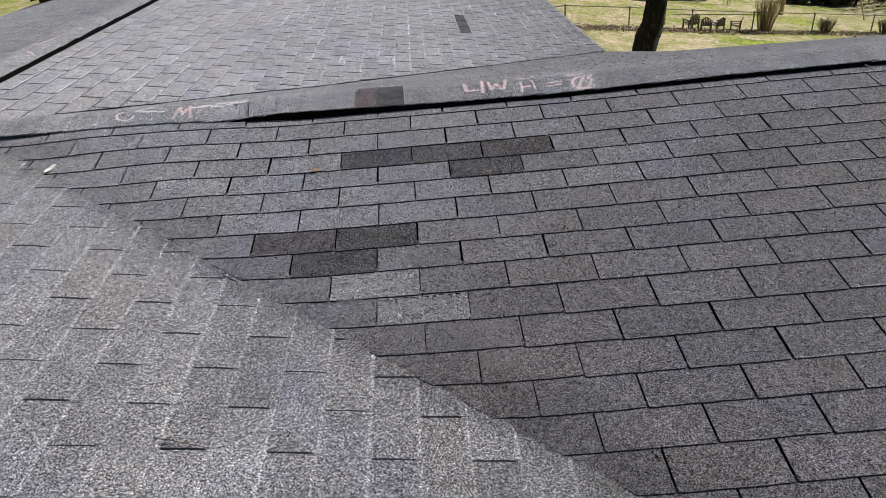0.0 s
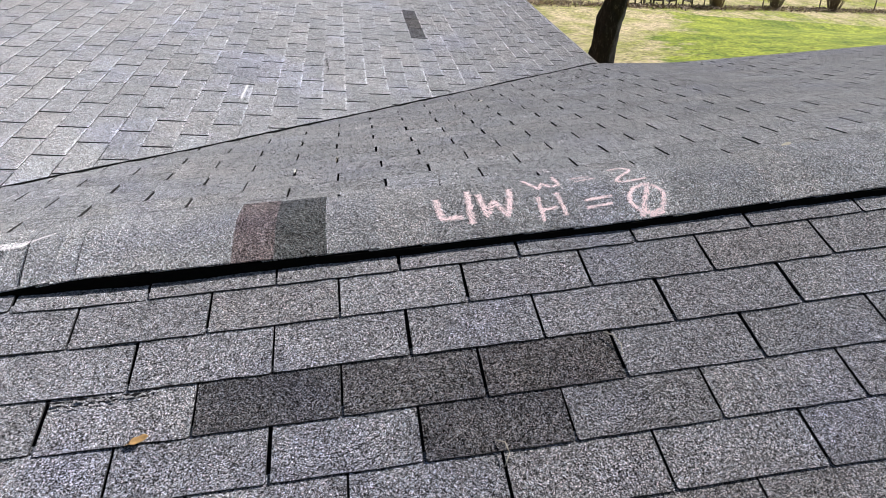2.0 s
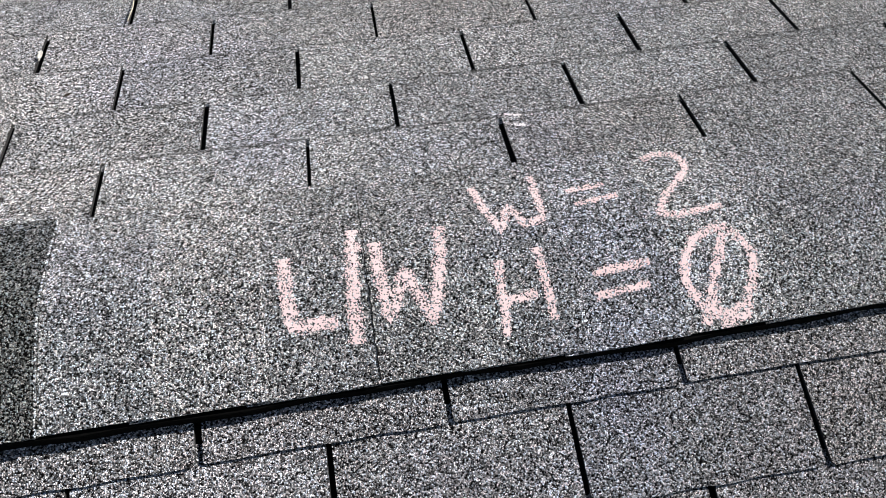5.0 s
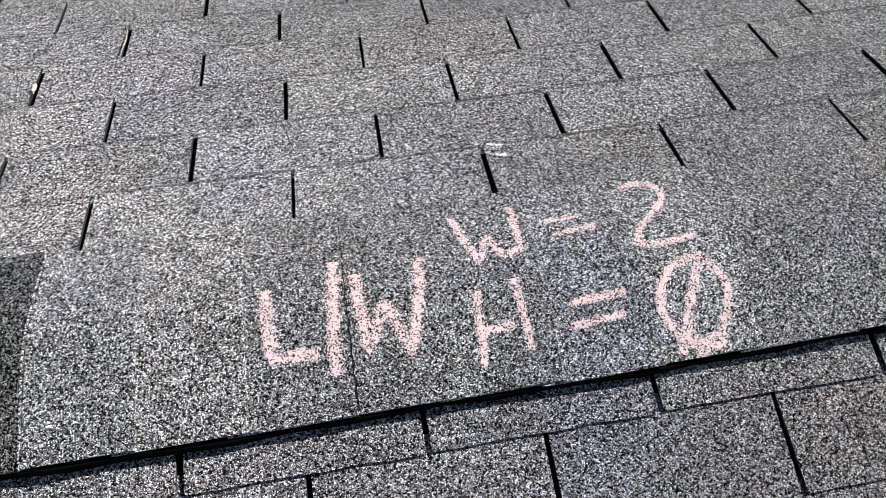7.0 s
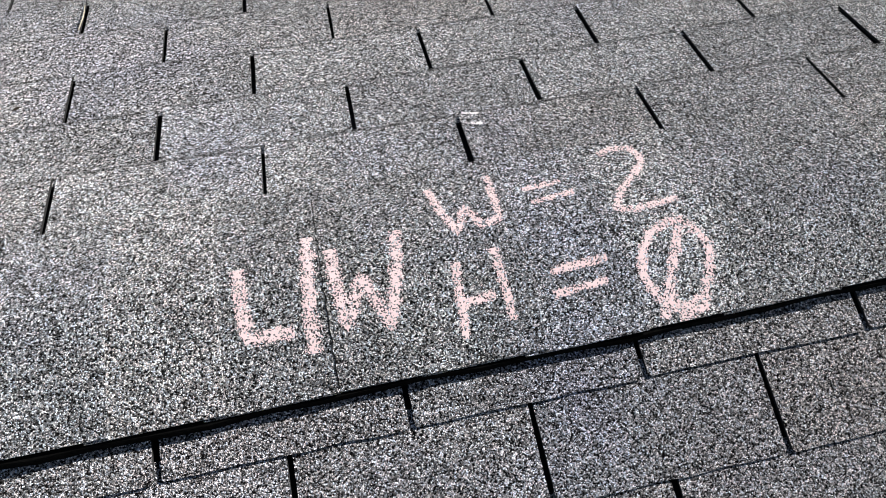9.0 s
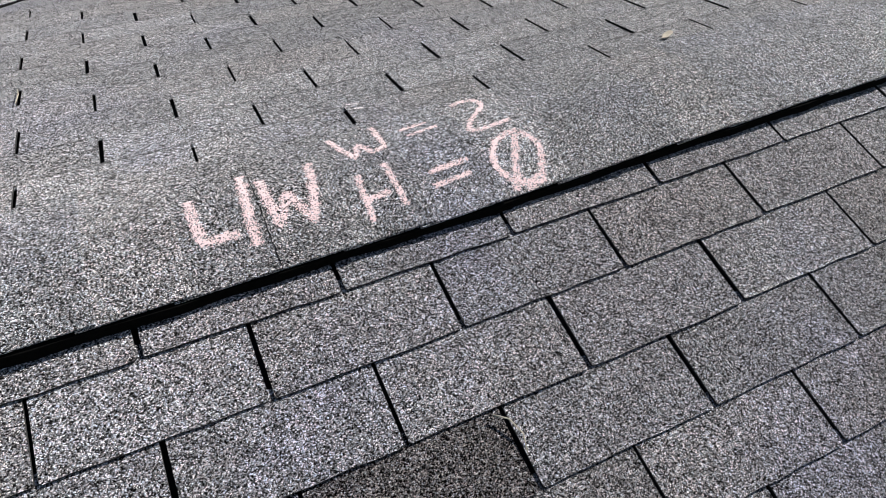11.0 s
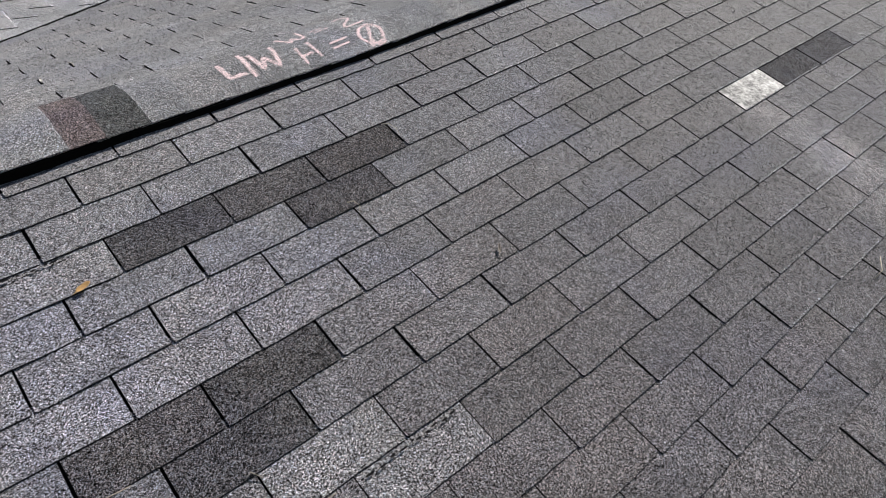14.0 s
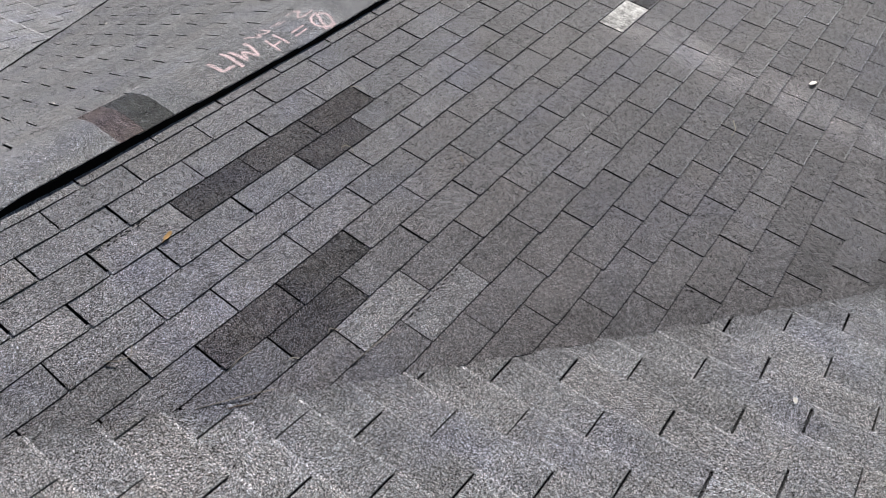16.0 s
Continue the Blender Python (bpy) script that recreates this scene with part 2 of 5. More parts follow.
def lawn_material():
    """Winter grass: straw by the tree, a greener patch to the east of a ragged line, mixed beyond the fence."""
    a = Mat("winter lawn", 0.95)
    sep = a.node("ShaderNodeSeparateXYZ")
    a.link(a.pos, sep.inputs[0])
    x, y = sep.outputs[0], sep.outputs[1]
    line = a.maths("ADD", a.maths("MULTIPLY", y, 0.59), -1.2)
    east = a.maths("MULTIPLY", a.maths("SUBTRACT", x, line), 0.55)
    spread = a.maths("MULTIPLY", a.maths("SUBTRACT", a.noise(0.42, 8.0, 0.72), 0.5), 4.6)
    beyond = a.maths("MULTIPLY", a.maths("GREATER_THAN", y, 25.5), 0.45)
    near = a.ramp(a.maths("ADD", east, spread), [(0.2, 0.0), (0.55, 1.0)])
    far = a.ramp(a.maths("ADD", spread, beyond), [(0.35, 0.0), (0.8, 0.85)])
    big = a.mix(near, far, a.maths("GREATER_THAN", y, 25.5))
    mid = a.ramp(a.noise(0.8, 9.0, 0.75), [(0.41, 0.0), (0.59, 1.0)])
    straw = a.mix((0.56, 0.45, 0.28), (0.3, 0.3, 0.08), mid)
    green = a.mix((0.13, 0.19, 0.012), (0.36, 0.4, 0.04), mid)
    base = a.mix(straw, green, big)
    n = a.noise(7.0, 9.0, 0.8)
    return a.done(a.mix(base, a.ramp(n, [(0.36, 0.25), (0.64, 1.65)]), 1.0, "MULTIPLY"), n, 0.05, 0.8)


lawn = lawn_material()


def chalk_material(name, colour, thin=0.4, thick=0.95):
    """Chalk caught on the granules' tops, thinning towards the sides of each stroke."""
    a = Mat(name, 0.95)
    a.done(colour)
    colour, _ = a.cells(545.0)
    sep = a.node("ShaderNodeSeparateColor")
    a.link(colour, sep.inputs[0])
    side = a.node("ShaderNodeAttribute")
    side.attribute_name = "across"
    full = a.ramp(side.outputs["Fac"], [(0.4, 1.0), (1.0, 0.1)])
    patchy = a.maths("MULTIPLY", a.ramp(a.noise(70.0, 3.0), [(0.3, thin), (0.7, thick)]), full)
    keep = a.maths("LESS_THAN", sep.outputs[2], patchy)
    clear = a.node("ShaderNodeBsdfTransparent")
    mixed = a.node("ShaderNodeMixShader")
    a.link(keep, mixed.inputs[0])
    a.link(clear.outputs[0], mixed.inputs[1])
    a.link(a.b.outputs[0], mixed.inputs[2])
    a.link(mixed.outputs[0], a.t.nodes["Material Output"].inputs["Surface"])
    return a.m


chalk = chalk_material("pink chalk", (0.93, 0.72, 0.73))
chalk_white = chalk_material("pale chalk", (0.93, 0.88, 0.9), 0.55, 1.0)


def scrape_material():
    a = Mat("white scraped shingle", 0.9)
    n = a.noise(70.0, 6.0, 0.85)
    n = a.maths("ADD", a.maths("MULTIPLY", n, 0.6), a.maths("MULTIPLY", a.noise(14.0, 4.0), 0.4))
    return a.done(a.ramp(n, [(0.44, (0.17, 0.166, 0.163)), (0.51, (0.46, 0.45, 0.43)), (0.6, (0.82, 0.81, 0.79))]), n, 0.003)


scrape = scrape_material()


# ---- mesh helpers ----
lerp = lambda a, b, k: a + (b - a) * k


def mesh(name, verts, faces, material, edge=None, lip=None, lips=()):
    me = bpy.data.meshes.new(name)
    me.from_pydata([tuple(v) for v in verts], [], faces)
    me.materials.append(material)
    if edge:
        me.materials.append(edge)
        for p in me.polygons:
            p.material_index = 1 if len(p.vertices) == 4 and abs(p.normal.z) < 0.7 else 0
    if lip:
        me.materials.append(lip)
        for i in lips:
            me.polygons[i].material_index = len(me.materials) - 1
    me.update()
    return me


def with_sides(me, rows):
    """Marks a ribbon's verts, three to a row, by how far they lie from its middle."""
    values = me.attributes.new("across", "FLOAT", "POINT")
    for i in range(rows * 3):
        values.data[i].value = abs(i % 3 - 1)
    return me


def from_bm(name, bm, material, smooth=False):
    me = bpy.data.meshes.new(name)
    bmesh.ops.recalc_face_normals(bm, faces=bm.faces)
    bm.to_mesh(me)
    bm.free()
    me.materials.append(material)
    if smooth:
        for p in me.polygons:
            p.use_smooth = True
    return me


def part(name, data, material=None, parent=None, label="", smooth=False, m=None):
    """Links a bmesh or a mesh as one object under a thing or a part."""
    if isinstance(data, bmesh.types.BMesh):
        data = from_bm(name, data, material, smooth)
    ob = new(name, data)
    ob.parent = parent
    if m is not None:
        ob.matrix_basis = m
    if label:
        tagged(ob, label)
    return ob


def thing(name, label, category, group="", kind="", m=None):
    ob = new(name)
    ob.empty_display_size = 0.1
    if m is not None:
        ob.matrix_basis = m
    return tagged(ob, label, category, group, kind)


def box(x0, x1, y0, y1, z0, z1, bevel=0.0, bm=None):
    bm = bm or bmesh.new()
    made = bmesh.ops.create_cube(bm, size=1.0, matrix=Matrix.LocRotScale(((x0 + x1) / 2, (y0 + y1) / 2, (z0 + z1) / 2), None, (x1 - x0, y1 - y0, z1 - z0)))
    if bevel:
        edges = list({e for v in made["verts"] for e in v.link_edges})
        bmesh.ops.bevel(bm, geom=edges, offset=bevel, segments=2, affect="EDGES")
    return bm


def tube(points, radii, sides=8, bm=None):
    """A tapered tube along points."""
    bm = bm or bmesh.new()
    rings = []
    for i, p in enumerate(points):
        p = Vector(p)
        a = Vector(points[max(i - 1, 0)])
        b = Vector(points[min(i + 1, len(points) - 1)])
        q = (b - a).to_track_quat("Z", "Y")
        r = radii[i] if isinstance(radii, (list, tuple)) else radii
        rings.append([bm.verts.new(p + q @ Vector((r * math.cos(2 * math.pi * k / sides), r * math.sin(2 * math.pi * k / sides), 0))) for k in range(sides)])
    for r0, r1 in zip(rings, rings[1:]):
        for k in range(sides):
            bm.faces.new((r0[k], r0[(k + 1) % sides], r1[(k + 1) % sides], r1[k]))
    bm.faces.new(rings[0][::-1])
    bm.faces.new(rings[-1])
    return bm


# ---- the roof's planes ----
T, TB = 0.2199, 0.175
RIDGE_Y, RIDGE_Z = 0.083, 0.0183
MAIN_X = -2.03
EAVE_X, EAVE_Y, WING_END = 2.36, 3.31, 7.5
MAIN_Y0, MAIN_Y1 = -7.0, 15.0


def near_valley(x):
    return -1.232 - 0.765 * x


def far_valley(x):
    return 1.485 + 0.785 * x


VN = math.hypot(1, 0.765)


def sag(x):
    """The old ridge hangs a little in the middle of its length."""
    if x < 0:
        return 0.024 * (1 - math.exp(-(x / 0.42) ** 2))
    if x > 1:
        return 0.024 * (1 - math.exp(-((x - 1) / 0.85) ** 2))
    return 0.0


def cove(x, y):
    """How far the shingles bridge the crease of the near valley, in a soft trough that grows tighter down the slope."""
    wide = 0.011 + 0.026 * max(0.0, min(1.0, (1.1 - x) / 1.5))
    g = 0.281 * (y - near_valley(x)) / VN
    return (math.sqrt(g * g + wide * wide) - abs(g)) / 2


def z_front(x, y):
    k = max(0.0, min(1.0, (y - near_valley(x)) / VN / 0.3))
    hang = sag(x) * max(0.0, 1 + y / (1.1 if x > 1 else 2.6)) * k * k * (3 - 2 * k)
    return T * y + hang - 0.005 + cove(x, y) + 0.002 * math.sin(1.7 * x + 0.6) * math.sin(2.1 * y)


def z_rear(x, y):
    k = max(0.0, min(1.0, (x - 2.2) / 0.9))
    fall = (0.05 * k * k * (3 - 2 * k) + 0.008 * max(0.0, min(x, 5.0) - 3.0)) * max(0.0, (y - RIDGE_Y) / 3.2)
    hang = sag(x) * max(0.0, 1 - (y - RIDGE_Y) / 1.6)
    return 2 * RIDGE_Z - 0.005 - T * y - fall + hang + 0.002 * math.sin(1.3 * x + 1.0) * math.sin(1.9 * y)


def z_main(x, y):
    d = max(0.0, (near_valley(x) - y) / VN) if y < RIDGE_Y else 9.0
    k = max(0.0, min(1.0, (x + 1.6) / 1.7))
    trough = cove(x, y) if y < RIDGE_Y else -0.0165 * k * k * (3 - 2 * k)
    return -0.277 - TB * x + trough + 0.008 * max(0.0, x) * math.exp(-(d / 0.3) ** 2) + 0.002 * math.sin(1.5 * y) * math.sin(2.2 * x)


def z_back(x, y):
    return -0.272 - TB * MAIN_X + TB * (x - MAIN_X)


CA, CB = math.cos(math.atan(T)), math.cos(math.atan(TB))


def front_uv(u, v):
    return u, -v * CA


def rear_uv(u, v):
    return u, RIDGE_Y + v * CA


def main_uv(u, v):
    return v * CB, u


def back_uv(u, v):
    return MAIN_X - v * CB, u


def clip(poly, a, b, c0):
    """Keeps the part of a polygon where a*x + b*y + c0 >= 0."""
    out = []
    for i, p in enumerate(poly):
        q = poly[(i + 1) % len(poly)]
        fp, fq = a * p[0] + b * p[1] + c0, a * q[0] + b * q[1] + c0
        if fp >= 0:
            out.append(p)
        if (fp >= 0) != (fq >= 0):
            k = fp / (fp - fq)
            out.append((p[0] + k * (q[0] - p[0]), p[1] + k * (q[1] - p[1])))
    return out


TAB, COURSE, SLOT, THICK, RISE = 0.3048, 0.127, 0.0072, 0.005, 0.0055
HEAD = 0.022
rng = random.Random(7)


def tab_outline(r, slot):
    """A tab in its own plane: x along the course, y up the slope from the butt's middle; slightly worn corners and edges."""
    h = (TAB - slot) / 2
    j = lambda k: r.uniform(-k, k)
    left, right, c1, c2 = -h + j(0.0016), h + j(0.0016), r.uniform(0.002, 0.005), r.uniform(0.002, 0.005)
    butt = [(lerp(left, right, k / 7), j(0.0015)) for k in range(1, 7)]
    return [(left + j(0.0012), COURSE + HEAD), (left, 0.06), (left, c1), (left + c1, j(0.001)), *butt, (right - c2, j(0.001)), (right, c2), (right, 0.062), (right + j(0.0012), COURSE + HEAD)]


def tab_lift(y):
    return RISE * (1 - y / (COURSE + HEAD)) + 0.0006


# the side slope's sun-facing edges have their light put into a paler colour
edge_grey = plain("grey sunlit shingle edge", (0.2, 0.197, 0.195), 0.9, 0, 120, 0.4)
edge_black = plain("dark cut shingle edge", (0.022, 0.0215, 0.022), 0.9, 0, 120, 0.4)


def prism(outline, lift, thick):
    n = len(outline)
    top = [(x, y, lift(y)) for x, y in outline]
    low = [(x, y, lift(y) - thick) for x, y in outline]
    faces = [tuple(range(n))[::-1]] + [(i, (i + 1) % n, n + (i + 1) % n, n + i) for i in range(n)]
    return top + low, faces


def lipped(outline, lift, thick, depth, drop):
    """A tab whose butt carries a narrow lip in another tone. Returns the verts, the faces and which faces are lip."""
    verts, faces = prism(outline, lift, thick)
    n = len(outline)
    inner = {}
    last = n - 4
    for i in range(3, last):
        x, y = outline[i]
        verts[i] = (x, y, verts[i][2] - drop)
        inner[i] = len(verts)
        verts.append((x, y + depth, lift(y + depth)))
    faces[0] = tuple(inner.get(i, i) for i in range(n))[::-1]
    first = len(faces)
    faces += [(3, inner[3], 2)] + [(i + 1, inner[i + 1], inner[i], i) for i in range(3, last - 1)] + [(last, inner[last - 1], last - 1)]
    return verts, faces, list(range(first, len(faces)))


def bent(outline, height, m, thick, cell=0.04, depth=0.0, drop=0.0, curl=0.0):
    """A tab that follows a curved slope: its plan outline is filled with small triangles that take the slope's height. Returns the verts, the faces and
    which faces lie on the worn lip of that depth along the butt."""
    inv = m.inverted()
    ring = []
    for p, q in zip(outline, outline[1:] + outline[:1]):
        steps = max(1, round(math.hypot(q[0] - p[0], q[1] - p[1]) / cell))
        ring += [(lerp(p[0], q[0], i / steps), lerp(p[1], q[1], i / steps)) for i in range(steps)]
    xs, ys = [p[0] for p in ring], [p[1] for p in ring]
    inner = [(x * cell, y * cell) for x in range(math.ceil(min(xs) / cell), math.floor(max(xs) / cell) + 1) for y in range(math.ceil(min(ys) / cell), math.floor(max(ys) / cell) + 1)]
    if depth:
        inner += [tuple((m @ Vector((k * 0.012, depth, 0.0)))[:2]) for k in range(-12, 13)]
    flat, _, tris, _, _, _ = delaunay_2d_cdt([Vector(p) for p in ring + inner], [], [list(range(len(ring)))], 1, 0.0005)
    top, low = [], []
    for p in flat:
        q = Vector((p.x, p.y, height(p.x, p.y)))
        y = max(0.0, min(COURSE + HEAD, (inv @ q).y))
        k = tab_lift(y) - (drop * max(0.0, 1 - y / depth) if depth else 0.0) - curl * max(0.0, 1 - y / 0.075) ** 2
        top.append(inv @ (q + Vector((0, 0, k))))
        low.append(inv @ (q + Vector((0, 0, k - thick))))
    tris = [tuple(f) for f in tris]
    tris = [f if (flat[f[1]] - flat[f[0]]).cross(flat[f[2]] - flat[f[0]]) > 0 else f[::-1] for f in tris]
    used = {(f[i], f[(i + 1) % 3]) for f in tris for i in range(3)}
    n = len(flat)
    lips = [i for i, f in enumerate(tris) if depth and max(top[k].y for k in f) < depth + 0.0012]
    return top + low, tris + [(b, a, a + n, b + n) for a, b in used if (b, a) not in used], lips


def shingles(owner, place, height, down, rows, u0, u1, shift, v_first, keep, near, special, own_count=300, slot=SLOT, drift={}, ragged=0.0, lip=None, depth=0.003, drop=0.0, warp=None, dip=None, base_mat=None, edge=None, curved=None, cell=0.04, curl=0.0, worn=None):
    """Lays courses of three-tab shingles on one slope. place maps (u, v) to the plan, height gives z; keep lists half planes
    (a, b, c) of the plan; near says whether a tab is one of those laid singly; special maps (course, half tab) to a material."""
    base_mat, edge = base_mat or shingle_grey, edge or edge_black
    outlines = [tab_outline(rng, slot) for _ in range(9)]
    stock = {}
    joined_v, joined_f, joined_l = [], [], []
    count = 0
    for n in rows:
        line = v_first + COURSE * (n + 1)
        phase = shift + (TAB / 2 if n % 2 else 0.0) + drift.get(n, 0.0)
        j0, j1 = math.floor((u0 - phase) / TAB), math.ceil((u1 - phase) / TAB)
        wave = 0.0025 * math.sin(n * 1.7)
        for j in range(j0, j1):
            uc = phase + TAB * (j + 0.5)
            butt = line + (dip(n, uc) if dip else 0.0)
            stretch = 1.0
            if warp:
                lo, hi = uc - TAB / 2 + warp(uc - TAB / 2), uc + TAB / 2 + warp(uc + TAB / 2)
                uc, stretch = (lo + hi) / 2, (hi - lo - slot) / (TAB - slot)
            half = round((phase + TAB * j - shift) / (TAB / 2))
            k = rng.randrange(len(outlines))
            x, y = place(uc, butt - COURSE / 2)
            poly = outlines[k]
            plan = [place(uc + down * px, butt - py) for px, py in poly]
            inside = all(a * px + b * py + c0 >= 0 for a, b, c0 in keep for px, py in plan)
            if not inside:
                for i, (a, b, c0) in enumerate(keep):
                    if len(plan) > 2:
                        plan = clip(plan, a, b, c0 + (rng.uniform(-ragged, ragged) if i == 0 else 0.0))
                if len(plan) < 3:
                    continue
                area = abs(sum(p[0] * q[1] - q[0] * p[1] for p, q in zip(plan, plan[1:] + plan[:1]))) / 2
                if area < 0.0008:
                    continue
            # the tab's own frame on the slope
            xb, yb = place(uc, butt)
            xt, yt = place(uc, butt - COURSE)
            xl, yl = place(uc - 0.1 * down, butt - COURSE / 2)
            xr, yr = place(uc + 0.1 * down, butt - COURSE / 2)
            base = Vector((xb, yb, height(xb, yb)))
            up = (Vector((xt, yt, height(xt, yt))) - base).normalized()
            side = (Vector((xr, yr, height(xr, yr))) - Vector((xl, yl, height(xl, yl)))).normalized()
            normal = side.cross(up).normalized()
            side = up.cross(normal)
            turn = rng.uniform(-0.006, 0.006)
            m = Matrix((side, up, normal)).transposed().to_4x4()
            m = Matrix.Translation(base + up * (wave + rng.uniform(-0.0012, 0.0012)) + normal * rng.uniform(0, 0.0006)) @ m @ pose(0, 0, 0, rng.uniform(-0.25, 0.1), 0, math.degrees(turn) * 0.5) @ Matrix.Diagonal((stretch, 1, 1, 1))
            mat = special.get((n, half), base_mat)
            single = (near(x, y) and count < own_count) or (n, half) in special
            if inside and single and not (curved and curved(x, y)):
                bare = lip and (not worn or worn(x, y))
                key = (k, mat.name, bool(bare))
                if key not in stock:
                    if bare:
                        verts, faces, lips = lipped(poly, tab_lift, THICK, depth, drop)
                        stock[key] = mesh("shingle", verts, faces, mat, edge, lip, lips)
                    else:
                        stock[key] = mesh("shingle", *prism(poly, tab_lift, THICK), mat, edge)
                part("shingle", stock[key], parent=owner, m=m)
                count += 1
                continue
            if curved and curved(x, y):
                verts, faces, lips = bent(plan, height, m, THICK, cell, depth if lip and not worn else 0.0, drop, curl)
                if single:
                    part("shingle", mesh("shingle", verts, faces, mat, edge, lip if lips else None, lips), parent=owner, m=m)
                    count += 1
                else:
                    o = len(joined_v)
                    joined_l.extend(i + len(joined_f) for i in lips)
                    joined_v.extend(m @ v for v in verts)
                    joined_f.extend(tuple(i + o for i in f) for f in faces)
                continue
            local = poly
            if not inside:
                inv = m.inverted()
                local = []
                for px, py in plan:
                    q = inv @ Vector((px, py, height(px, py)))
                    local.append((q.x, q.y))
            lips = []
            if lip and inside and (not worn or worn(x, y)):
                verts, faces, lips = lipped(local, tab_lift, THICK, depth, drop)
            else:
                verts, faces = prism(local, tab_lift, THICK)
            if single:
                part("shingle", mesh("shingle", verts, faces, mat, edge), parent=owner, m=m)
                count += 1
            else:
                o = len(joined_v)
                joined_l.extend(i + len(joined_f) for i in lips)
                joined_v.extend(m @ Vector(v) for v in verts)
                joined_f.extend(tuple(i + o for i in f) for f in faces)
    if joined_v:
        tagged(part("shingle_field", mesh("shingle_field", joined_v, joined_f, base_mat, edge, lip, joined_l), parent=owner), kind="stuff")


def deck(name, label, height, plan, steps, material=None, drop=0.009):
    """The dark boarding under a slope, a bent sheet with thickness; plan maps (0..1, 0..1) to x, y."""
    nu, nv = steps
    verts, faces = [], []
    for low in (0, 1):
        for i in range(nu + 1):
            for j in range(nv + 1):
                x, y = plan(i / nu, j / nv)
                near = max(0.0, 1 - abs(y - near_valley(x)) / VN / 0.3)
                verts.append((x, y, height(x, y) - drop - 0.016 * near - 0.03 * low))
    w, o = nv + 1, (nu + 1) * (nv + 1)
    for i in range(nu):
        for j in range(nv):
            q = (i * w + j, i * w + j + 1, (i + 1) * w + j + 1, (i + 1) * w + j)
            faces += [q, tuple(k + o for k in q[::-1])]
    rim = [(i * w, (i + 1) * w) for i in range(nu)] + [((i + 1) * w + nv, i * w + nv) for i in range(nu)]
    rim += [(j + 1, j) for j in range(nv)] + [(nu * w + j, nu * w + j + 1) for j in range(nv)]
    faces += [(a, b, b + o, a + o) for a, b in rim]
    me = mesh(name, verts, faces, material or tar)
    bm = bmesh.new()
    bm.from_mesh(me)
    bmesh.ops.recalc_face_normals(bm, faces=bm.faces)
    bm.to_mesh(me)
    bm.free()
    return tagged(new(name, me), label, "roof", kind="structure")


def valley_x(y):
    return (-1.232 - y) / 0.765


def far_x(y):
    return (y - 1.485) / 0.785


FRONT_Y = -3.15
roof_front = deck("roof_front", "low front roof slope of weathered grey three-tab asphalt shingles", z_front,
                  lambda a, b: (lerp(valley_x(lerp(RIDGE_Y, FRONT_Y, b)), WING_END, a), lerp(RIDGE_Y, FRONT_Y, b)), (90, 50))
roof_rear = deck("roof_rear", "rear roof slope of pale grey three-tab asphalt shingles falling to the lawn", z_rear,
                 lambda a, b: (lerp(far_x(lerp(RIDGE_Y, EAVE_Y, b)), WING_END, a), lerp(RIDGE_Y, EAVE_Y, b)), (90, 50))
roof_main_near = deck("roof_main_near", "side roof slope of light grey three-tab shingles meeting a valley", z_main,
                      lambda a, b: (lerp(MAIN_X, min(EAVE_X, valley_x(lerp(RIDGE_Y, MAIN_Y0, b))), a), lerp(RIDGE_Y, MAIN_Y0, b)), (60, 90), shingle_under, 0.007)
roof_main_far = deck("roof_main_far", "far side roof slope of pale grey shingles beyond a dark valley line", z_main,
                     lambda a, b: (lerp(MAIN_X, min(EAVE_X, far_x(lerp(RIDGE_Y, MAIN_Y1, b))), a), lerp(RIDGE_Y, MAIN_Y1, b)), (40, 90), None, 0.007)
roof_back = deck("roof_back", "back roof slope of grey shingles behind the main ridge", z_back,
                 lambda a, b: (lerp(-6.45, MAIN_X, a), lerp(MAIN_Y0, MAIN_Y1, b)), (4, 4))

NEAR_KEEP_A = [(0.765, 1, 1.232 + 0.015), (0, 1, 3.15 + 0.006), (-1, 0, WING_END + 0.01)]
NEAR_KEEP_B = [(-0.765, -1, -1.232 + 0.004), (-1, 0, EAVE_X + 0.006), (0, 1, -MAIN_Y0 + 0.01)]
FAR_KEEP_C = [(0.785, -1, 1.485 - 0.012), (0, -1, EAVE_Y + 0.006), (-1, 0, WING_END + 0.01)]
FAR_KEEP_D = [(-0.785, 1, -1.485 - 0.010), (-1, 0, EAVE_X + 0.006), (0, -1, MAIN_Y1 + 0.01)]

special_front = {(3, 1): shingle_dark, (3, 3): shingle_umber, (3, 5): shingle_umber, (4, 4): shingle_umber,
                 (7, -1): shingle_dark, (7, 1): shingle_dark, (8, 0): shingle_dark, (7, 17): shingle_dark, (7, 19): shingle_dark,
                 (7, 15): scrape, (10, 2): shingle_pale, (9, 1): shingle_pale}


# ---- ridge caps ----
def cap_z(y):
    return RIDGE_Z + 0.0125 - T * (math.sqrt((y - RIDGE_Y) ** 2 + 0.04 ** 2) - 0.04)


def cap_low(y):
    return RIDGE_Z + 0.009 - 0.285 * (math.sqrt((y - RIDGE_Y) ** 2 + 0.025 ** 2) - 0.025)


def cap_form(x, y):
    """The cap's under-course shape: flush with the roof on one side, lifted by the vent on the other, most near its open end."""
    k = max(0.0, min(1.0, (x + 0.46) / 0.36))
    k = k * k * (3 - 2 * k)
    return sag(x) + lerp(cap_low(y), cap_z(y) + 0.015 * math.exp(-((x + 0.1) / 0.5) ** 2), k)


